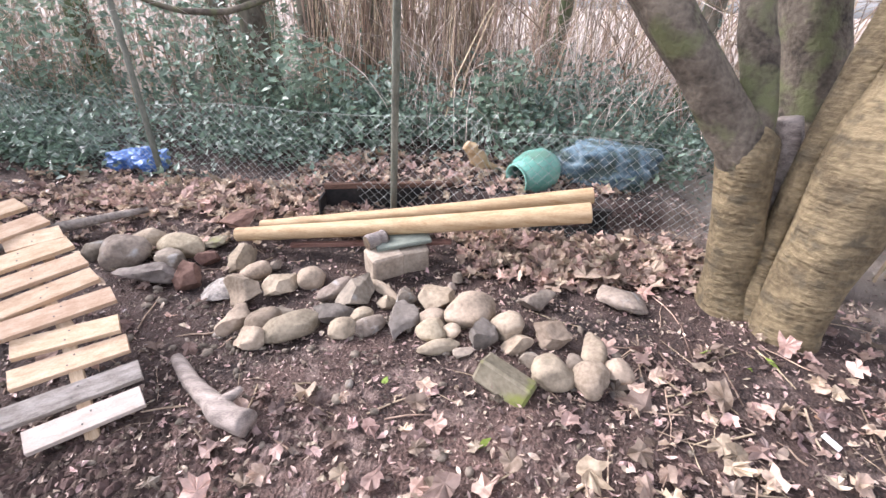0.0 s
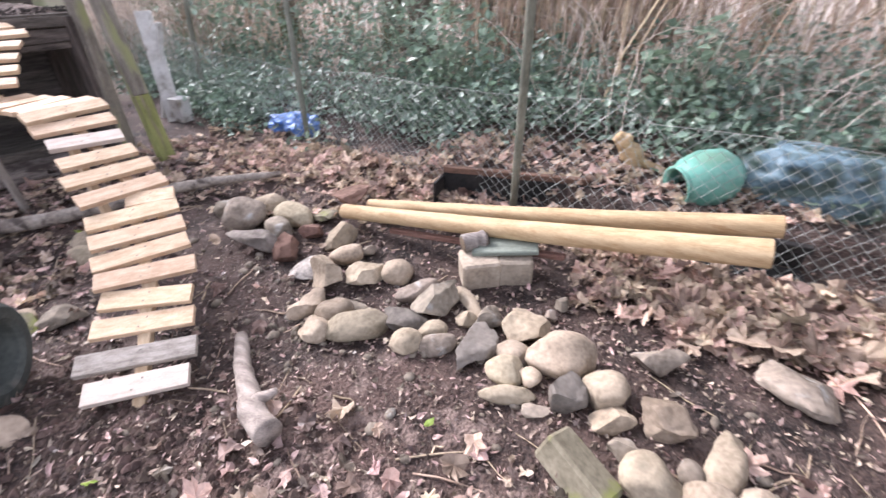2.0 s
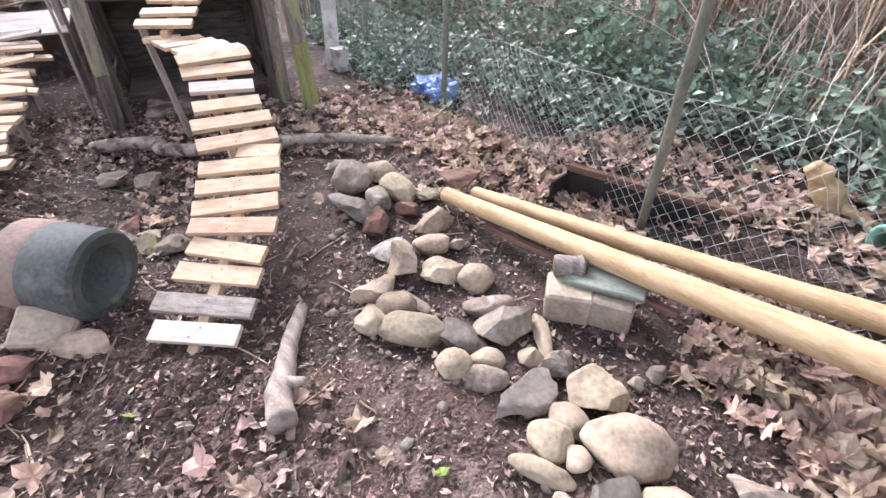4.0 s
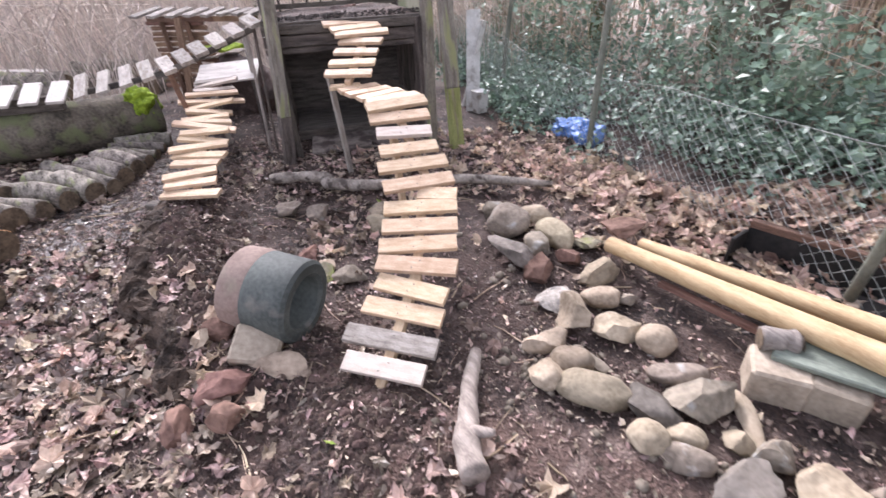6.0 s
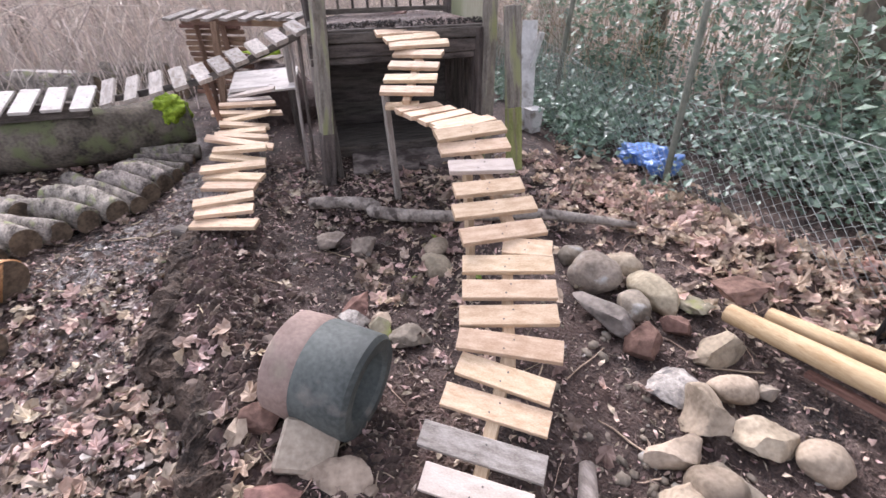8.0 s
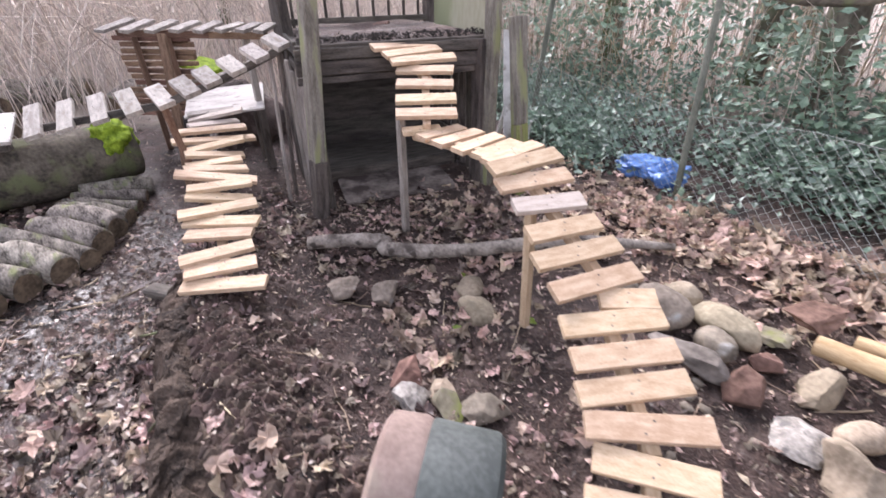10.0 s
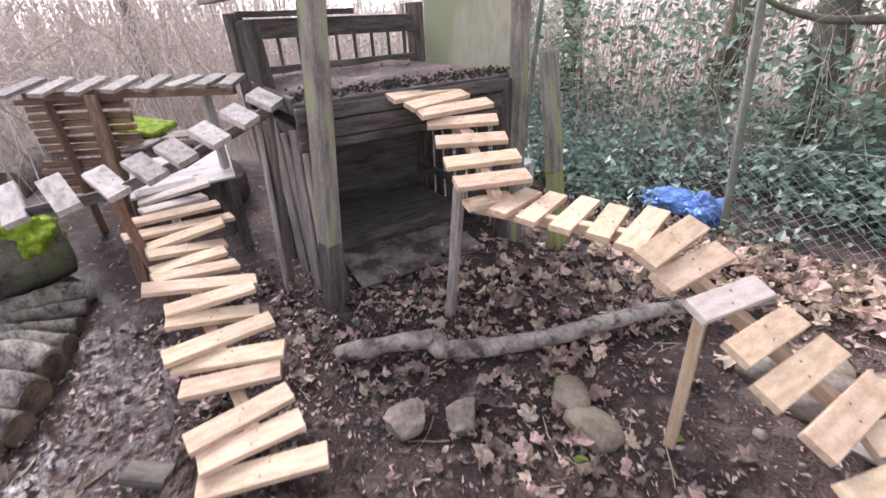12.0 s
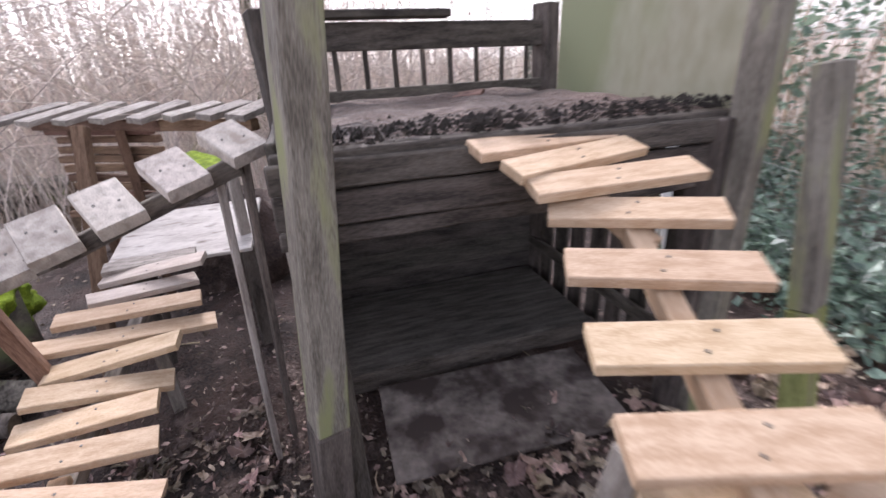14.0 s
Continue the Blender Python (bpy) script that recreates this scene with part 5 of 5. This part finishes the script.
OVAL = ((0, 0.5), (0.2, 0.25), (0.24, -0.1), (0, -0.5), (-0.24, -0.1), (-0.2, 0.25))


def scatter(name, spots, mat, shape, lo, hi, seed, label, category, lift=0.012, curl=0.35):
    """Curled flat leaves strewn over the ground round the given spots (x, y, spread x, spread y, count)."""
    rnd = random.Random(seed)
    vs, fs = [], []
    for cx, cy, sx, sy, count in spots:
        for _ in range(count):
            x, y = cx + rnd.uniform(-1, 1) * sx, cy + rnd.uniform(-1, 1) * sy
            s = rnd.uniform(lo, hi)
            m = Matrix.Translation((x, y, ground_z(x, y) + s * 0.10 + rnd.uniform(0.004, lift))) @ pose(0, 0, 0, rnd.gauss(0, 22), rnd.gauss(0, 22), rnd.uniform(0, 360))
            k = len(vs)
            c1, c2, c3, wide = rnd.uniform(-curl, curl) + 0.2, rnd.uniform(-curl, curl), rnd.uniform(-curl, curl), rnd.uniform(0.55, 1.05)
            vs.append(m @ Vector((0, 0, 0)))
            for px, py in shape:
                g = rnd.uniform(0.62, 1.2)
                px, py = px * g * wide, py * g
                vs.append(m @ Vector((px * s, py * s, (px * px * c1 + py * py * c2 + px * py * c3) * s * 2.6 + rnd.uniform(-0.12, 0.12) * s)))
            e = len(shape)
            fs += [(k, k + 1 + i, k + 1 + (i + 1) % e) for i in range(e)]
    ob = mesh_of(name, vs, fs, mat)
    return tagged(ob, label, category, kind="stuff")


scatter("maple_leaves", (
    (0.85, 2.6, 0.75, 0.3, 420), (1.05, 2.4, 0.5, 0.25, 260), (-1.7, 3.35, 1.2, 0.38, 640), (-2.4, 3.0, 1.0, 0.5, 160), (-0.3, 3.0, 0.9, 0.2, 320), (-3.0, 3.6, 0.8, 0.4, 160), (0.3, 3.65, 1.2, 0.35, 420), (-0.9, 3.75, 0.5, 0.3, 160),
    (0.2, 1.0, 1.3, 0.5, 70), (1.6, 1.0, 0.9, 0.7, 130), (2.4, 1.9, 0.9, 1.3, 130), (-2.75, 1.55, 0.4, 0.25, 50), (-3.4, 2.6, 0.6, 0.7, 90), (-1.7, 0.2, 0.8, 0.45, 110), (-2.9, -0.3, 1.1, 0.6, 70), (-2.4, 2.2, 1.2, 0.8, 90), (-5.5, -0.4, 1.5, 0.8, 120)),
    M_LEAF, LOBES, 0.06, 0.155, 1, "large curled dry maple leaves on the soil", "leaves", 0.03)
scatter("maple_leaves", ((1.0, 2.62, 0.75, 0.26, 170), (0.9, 2.35, 0.45, 0.15, 40), (-1.3, 3.3, 0.8, 0.25, 70), (1.3, 0.9, 0.6, 0.5, 14), (0.3, 0.75, 0.7, 0.3, 14)),
        M_LEAF, LOBES, 0.13, 0.21, 31, "very large pinkish-brown maple leaves in a loose drift", "leaves", 0.05)
scatter("pale_flakes", ((-1.5, 1.2, 3.4, 1.3, 4200), (0.4, 1.1, 1.8, 0.8, 1800), (-2.6, -0.1, 1.3, 0.5, 1800), (-1.6, 3.2, 1.4, 0.6, 900)),
        M_LITTER, OVAL, 0.008, 0.04, 33, "pale dry flakes of leaf and wood on the soil", "leaf litter", 0.008, 0.5)
scatter("torn_leaves", ((-2.2, -0.1, 1.0, 0.4, 260), (-1.4, 0.15, 0.6, 0.35, 160), (-5.2, -0.6, 1.0, 0.6, 260), (-2.7, -0.1, 0.9, 0.42, 520), (-1.9, 0.1, 0.7, 0.38, 300), (0.3, 0.9, 1.4, 0.5, 160), (-3.3, 2.4, 0.6, 0.6, 160), (-2.5, 1.2, 0.7, 0.5, 90), (-4.8, -0.5, 1.0, 0.5, 120), (-4.35, 1.15, 0.55, 0.4, 200), (-3.8, 1.9, 0.45, 0.6, 200), (-3.1, 2.9, 0.5, 0.6, 200)),
        M_LITTER, LOBES, 0.04, 0.13, 12, "torn wet brown leaves trodden into the soil", "leaves", 0.012, 0.4)
scatter("leaf_litter", (
    (-2.0, 1.6, 4.5, 2.6, 5200), (0.6, 1.2, 2.2, 1.2, 1800), (-2.8, 0.0, 1.8, 0.8, 1300), (-3.3, 2.3, 0.8, 0.7, 800), (-1.8, 3.2, 1.6, 0.7, 1300), (-6.5, 0.2, 2.2, 2.0, 1200), (1.8, 2.2, 1.6, 1.4, 1000), (0.8, 2.8, 1.3, 0.7, 900), (-2.2, 1.4, 0.6, 0.5, 500), (-4.1, 1.4, 0.8, 0.8, 1300)),
    M_LITTER, OVAL, 0.008, 0.055, 2, "small broken brown leaf litter and chips", "leaf litter", 0.012, 0.5)
scatter("bark_chips", ((-2.0, 1.4, 3.2, 1.5, 6500), (0.6, 1.3, 1.8, 0.9, 2500), (-2.8, 0.2, 1.5, 0.6, 2500)),
        M_LITTER, ((0, 0.5), (0.12, 0.1), (0.06, -0.5), (-0.12, -0.1)), 0.008, 0.038, 14, "fine chips and fibres of bark in the soil", "litter", 0.006, 0.3)
scatter("green_leaves", ((1.05, 1.5, 0.12, 0.06, 1), (1.35, 1.6, 0.3, 0.2, 3), (0.5, 1.2, 0.8, 0.3, 3), (-2.6, 1.7, 0.3, 0.2, 3), (-1.8, 0.5, 0.8, 0.5, 4)), M_FRESHLEAF, OVAL, 0.06, 0.11, 3, "fallen fresh green leaves", "leaves", 0.02, 0.2)


# clods of soil
rnd = random.Random(77)
vs, fs = [], []
for cx, cy, sx, sy, count in ((-2.85, 0.5, 0.9, 0.28, 900), (-1.25, 0.98, 0.5, 0.3, 2200), (-1.75, 0.45, 0.3, 0.15, 700), (-2.0, 1.5, 3.6, 1.6, 700), (-4.4, 0.3, 1.4, 0.6, 300), (0.4, 1.6, 1.6, 0.8, 250), (-1.9, 0.5, 0.5, 0.3, 250), (-3.1, 1.5, 0.6, 0.3, 200)):
    for _ in range(count):
        x, y = rnd.gauss(cx, sx * 0.6), rnd.gauss(cy, sy * 0.6)
        r = 0.004 + 0.020 * rnd.random() ** 3
        p = Vector((x, y, ground_z(x, y)))
        k = len(vs)
        for d in ((1, 0, 0.1), (0.3, 0.95, 0.1), (-0.8, 0.6, 0.1), (-0.8, -0.6, 0.1), (0.3, -0.95, 0.1), (0.1, 0.1, 0.8)):
            vs.append(p + Vector([c * r * rnd.uniform(0.6, 1.4) for c in d]))
        fs += [(k + i, k + (i + 1) % 5, k + 5) for i in range(5)]
for i in range(2600):
    c = Vector(rnd.choice(EDGE_LINE)).lerp(Vector(rnd.choice(EDGE_LINE[2:7])), rnd.random())
    x, y = c.x + rnd.gauss(0, 0.10), c.y + rnd.gauss(0.12, 0.16)
    r = 0.006 + 0.03 * rnd.random() ** 3
    p = Vector((x, y, ground_z(x, y)))
    k = len(vs)
    for d in ((1, 0, 0.1), (0.3, 0.95, 0.1), (-0.8, 0.6, 0.1), (-0.8, -0.6, 0.1), (0.3, -0.95, 0.1), (0.1, 0.1, 0.9)):
        vs.append(p + Vector([e * r * rnd.uniform(0.6, 1.4) for e in d]))
    fs += [(k + j, k + (j + 1) % 5, k + 5) for j in range(5)]
tagged(mesh_of("soil_clods", vs, fs, M_CLOD), "crumbs and clods of dark soil", "clods", kind="stuff")


# ---- thicket behind the fence ----
def leaf_cloud(spots, rnd, lo, hi, up=0.6):
    """Pointed folded leaves inside ellipsoids (x, y, z, rx, ry, rz, count)."""
    vs, fs = [], []
    for cx, cy, cz, rx, ry, rz, count in spots:
        for _ in range(count):
            d = Vector((rnd.gauss(0, 1), rnd.gauss(0, 1), rnd.gauss(0, 1))).normalized() * rnd.random() ** 0.4
            p = Vector((cx + d.x * rx, cy + d.y * ry, cz + d.z * rz))
            s = rnd.uniform(lo, hi)
            m = Matrix.Translation(p) @ pose(0, 0, 0, rnd.gauss(25, 28), rnd.gauss(0, 28), rnd.uniform(0, 360))
            k = len(vs)
            vs += [m @ Vector(q) * 1.0 for q in ((0, -s * 0.5, 0), (s * 0.34, -s * 0.12, s * 0.09), (0, s * 0.55, -s * 0.05), (-s * 0.34, -s * 0.12, s * 0.09))]
            fs += [(k, k + 1, k + 2), (k, k + 2, k + 3)]
    return vs, fs


rnd = random.Random(41)
vs, fs = [], []
COVER = []
for i in range(560):
    x = rnd.uniform(-9.5, 4.0)
    y = fence_y(x) + (-0.22 if x < -3.2 else 0.0 if x < -2.3 else 0.5) + abs(rnd.gauss(0, 1.1))
    if x > -0.6 and y < fence_y(x) + 0.9 or math.hypot(x + 2.85, y - 4.05) < 0.5:
        continue
    hgt = 0.10 + 0.16 * rnd.random() + 0.10 * min(2.0, y - fence_y(x))
    COVER.append((x, y, ground_z(x, y) + hgt * 0.6, 0.35, 0.35, hgt, 58))
vs, fs = leaf_cloud(COVER, rnd, 0.045, 0.095)
tagged(mesh_of("ivy_cover", vs, fs, M_IVY), "dense dark green ivy covering the ground behind the fence", "ivy", kind="stuff")


def stems(spec, rnd, segs=6):
    """Arching stems: (x0, x1, y0, y1, count, height, lean, radius)."""
    vs, fs = [], []
    for x0, x1, y0, y1, count, tall, lean, r in spec:
        for _ in range(count):
            x, y = rnd.uniform(x0, x1), rnd.uniform(y0, y1)
            h = tall * rnd.uniform(0.5, 1.15)
            a = rnd.uniform(0, 2 * math.pi)
            l = abs(rnd.gauss(0, lean)) * h
            droop = rnd.uniform(0, 0.7) * (lean > 0.35)
            base = Vector((x, y, ground_z(x, y) - 0.05))
            pts = []
            for i in range(segs + 1):
                f = i / segs
                pts.append(base + Vector((math.cos(a) * l * f ** 1.6, math.sin(a) * l * f ** 1.6, h * (f - droop * f ** 3))) + noise.noise_vector(Vector((x * 3, y * 3, f * 3))) * 0.10 * h * f)
            rr = r * rnd.uniform(0.6, 1.4)
            w, g = tube_data(pts, [rr * (1 - 0.75 * i / segs) for i in range(segs + 1)], 3, caps=False)
            k = len(vs)
            vs += w
            fs += [tuple(k + c for c in q) for q in g]
    return vs, fs


rnd = random.Random(52)
vs, fs = stems(((-1.7, 0.5, 5.3, 6.6, 300, 3.2, 0.20, 0.009), (-0.5, 4.0, 4.6, 7.5, 170, 3.2, 0.85, 0.009), (-10, 5, 6.5, 10, 260, 4.0, 0.5, 0.009), (2.6, 7, 0.5, 6, 420, 3.2, 0.4, 0.008), (-2.5, 5, 7.0, 9.5, 320, 4.2, 0.7, 0.009), (-9, -3, 4.9, 9, 300, 2.2, 0.6, 0.005)), rnd)
tagged(mesh_of("cane_thicket", vs, fs, M_CANE), "thicket of brown upright canes behind the fence", "thicket", kind="stuff")
vs, fs = stems(((-3, 2.5, 4.9, 9, 200, 2.2, 0.6, 0.005), (-0.6, 4.0, 4.0, 6.5, 420, 1.5, 0.6, 0.0035), (-14, -7.6, -6, 4.5, 2300, 3.3, 0.85, 0.006), (-15, -10, -8, 7, 1300, 5.8, 0.45, 0.008), (-19, -13, -9, 9, 900, 7.5, 0.4, 0.010), (-12, -5.8, 5.0, 9, 900, 3.2, 0.5, 0.006), (-9.5, -6.6, 3.0, 5.0, 600, 2.3, 0.4, 0.005)), rnd)
tagged(mesh_of("bramble_thicket", vs, fs, M_STEM), "tangle of pale dry bramble stems round the clearing", "brambles", kind="stuff")
vs, fs = stems(((-4, 3, -12, -5, 400, 2.6, 0.4, 0.008), (4.5, 9, -6, 8, 260, 3.0, 0.35, 0.009), (-16, 8, 9.5, 16, 320, 5.5, 0.4, 0.012), (-26, -14, -14, 14, 260, 6.0, 0.25, 0.016)), rnd, 5)
tagged(mesh_of("far_scrub", vs, fs, M_TWIG), "leafless scrub further back in the wood", "scrub", kind="stuff")

# shrubs with broad leaves
for k, (x, y, z, rx, ry, rz, count, lo, hi) in enumerate(((0.55, 4.45, 0.75, 0.38, 0.3, 0.42, 260, 0.07, 0.13), (-1.35, 4.6, 0.75, 0.45, 0.35, 0.5, 420, 0.06, 0.12), (-4.9, 5.9, 1.0, 0.9, 0.7, 0.7, 620, 0.07, 0.13), (-3.3, 6.0, 1.1, 1.0, 0.7, 0.9, 640, 0.07, 0.13), (-6.8, 6.6, 1.2, 1.1, 0.7, 0.9, 640, 0.07, 0.14), (1.45, 3.75, 0.25, 0.7, 0.35, 0.2, 260, 0.05, 0.10), (2.7, 3.0, 0.5, 0.6, 0.5, 0.45, 380, 0.06, 0.11), (3.3, 2.2, 0.7, 0.6, 0.6, 0.7, 420, 0.06, 0.11), (-2.3, 5.2, 0.8, 0.8, 0.5, 0.5, 420, 0.06, 0.11), (-1.9, 7.2, 1.5, 1.2, 0.7, 1.0, 600, 0.07, 0.13), (-4.2, 8.0, 1.7, 1.8, 0.8, 1.1, 800, 0.08, 0.14))):
    sh = thing("shrub", "evergreen shrub with glossy leaves behind the fence", "shrub", "shrubs")
    r2 = random.Random(60 + k)
    v, f = leaf_cloud(((x, y, z, rx, ry, rz, count),), r2, lo, hi)
    mesh_of("foliage", v, f, M_SHRUB, sh)
    v, f = stems(((x - rx * 0.3, x + rx * 0.3, y - ry * 0.3, y + ry * 0.3, 14, z + rz * 0.7, 0.25, 0.007),), r2)
    mesh_of("branchwork", v, f, M_TWIG, sh)


db = thing("drooping_branch", "dark bare branch drooping over the fence", "branch")
limb("branch", ((-2.85, 4.30, 1.52), (-2.6, 4.42, 1.40), (-2.34, 4.50, 1.35), (-1.95, 4.66, 1.39), (-1.5, 5.2, 1.70), (-1.65, 6.3, 2.4)), (0.014, 0.022, 0.026, 0.028, 0.032, 0.04), M_LIMB, db, "", 10, 30, 0.15, 3)
# sticks strewn on the soil
rnd = random.Random(91)
vs, fs = [], []
for cx, cy, sx, sy, count in ((-2.0, 1.5, 3.0, 1.2, 130), (1.2, 1.3, 0.9, 0.7, 60), (-3.5, 0.0, 1.4, 0.6, 60), (-1.8, 3.0, 1.2, 0.5, 60), (-1.6, 0.4, 0.6, 0.4, 40)):
    for _ in range(count):
        x, y, a, l = rnd.gauss(cx, sx * 0.6), rnd.gauss(cy, sy * 0.6), rnd.uniform(0, 6.3), rnd.uniform(0.05, 0.30)
        pts = [Vector((x + math.cos(a) * l * f + rnd.uniform(-0.01, 0.01), y + math.sin(a) * l * f + rnd.uniform(-0.01, 0.01), 0)) for f in (0, 0.35, 0.7, 1)]
        for p in pts:
            p.z = ground_z(p.x, p.y) + 0.008
        k = len(vs)
        q = rnd.uniform(0.0015, 0.005)
        w, g = tube_data(pts, (q, q, q * 0.8, q * 0.5), 4, caps=False)
        vs += w
        fs += [tuple(k + c for c in t) for t in g]
tagged(mesh_of("twigs", vs, fs, M_CANE), "thin broken twigs lying on the soil", "twigs", kind="stuff")


# ---- trees of the wood ----
def wood_tree(x, y, r, h, seed, ivy=0, lean=(0, 0)):
    r2 = random.Random(seed)
    t = thing("woodland_tree", "bare winter tree with ivy on its trunk" if ivy else "bare winter tree in the surrounding wood", "tree", "trees of the wood", (x, y, 0))
    z0 = ground_z(x, y) - 0.1
    top = Vector((lean[0] * h, lean[1] * h, h))
    pts = [Vector((0, 0, z0)) + (top - Vector((0, 0, z0))) * f + Vector((r2.uniform(-1, 1), r2.uniform(-1, 1), 0)) * 0.12 * f for f in (0, 0.12, 0.35, 0.65, 1)]
    limb("trunk", pts, (r * 1.35, r, r * 0.85, r * 0.6, r * 0.2), M_FARBARK, t, "", 12, 18, 0.12, seed)
    vs, fs = [], []
    for i in range(16):
        f = r2.uniform(0.3, 0.95)
        p = Vector((0, 0, z0)).lerp(top, f)
        a = r2.uniform(0, 6.28)
        l = h * r2.uniform(0.15, 0.32)
        q = p + Vector((math.cos(a) * l, math.sin(a) * l, l * r2.uniform(0.3, 0.9)))
        mid = (p + q) / 2 + Vector((0, 0, -0.08 * l))
        w, g = tube_data(bend((p, mid, q), 7), fade((r * 0.28, r * 0.06), 7), 5, caps=False)
        k = len(vs)
        vs += w
        fs += [tuple(k + c for c in s) for s in g]
        for j in range(7):
            b0 = p.lerp(q, r2.uniform(0.3, 1))
            b1 = b0 + Vector((r2.gauss(0, 1), r2.gauss(0, 1), r2.gauss(0.5, 0.7))) * l * 0.3
            w, g = tube_data((b0, (b0 + b1) / 2 + Vector((0, 0, 0.03)), b1), (r * 0.07, r * 0.05, r * 0.02), 3, caps=False)
            k = len(vs)
            vs += w
            fs += [tuple(k + c for c in s) for s in g]
    mesh_of("crown", vs, fs, M_FARBARK, t, True)
    if ivy:
        v, f = leaf_cloud([(lean[0] * zz, lean[1] * zz, zz, r * 1.35, r * 1.35, 0.4, ivy) for zz in np.arange(0.2, h * 0.55, 0.35)], r2, 0.05, 0.09)
        mesh_of("ivy", v, f, M_IVY, t)


for k, (x, y, r, h, ivy, lean) in enumerate((
        (-2.35, 6.1, 0.16, 8, 90, (-0.10, 0.02)), (-1.75, 6.5, 0.17, 9, 90, (-0.06, 0.0)), (-1.1, 6.9, 0.15, 9, 40, (0.02, 0)), (-3.4, 7.2, 0.14, 8, 60, (0.03, 0)), (-5.6, 7.5, 0.15, 8, 60, (-0.04, 0)),
        (1.6, 7.4, 0.10, 8, 0, (0.05, 0)), (3.0, 6.0, 0.12, 8, 30, (0.05, 0)), (4.6, 4.2, 0.15, 8, 40, (0, 0)), (-8.5, 7.8, 0.14, 9, 30, (0, 0)), (-12, 3.5, 0.10, 8, 0, (0.05, 0)),
        (-13.5, -1.5, 0.12, 9, 0, (-0.03, 0)), (-11, -5, 0.11, 8, 0, (0, 0.03)), (-16, 5, 0.15, 10, 0, (0, 0)), (-4, 11, 0.17, 10, 30, (0, 0)), (2, 11, 0.16, 10, 0, (0, 0)), (-9, 12, 0.16, 10, 0, (0, 0)), (6, 8, 0.16, 9, 0, (0, 0)), (-17, -6, 0.15, 10, 0, (0, 0)))):
    wood_tree(x, y, r, h, 200 + k, ivy, lean)
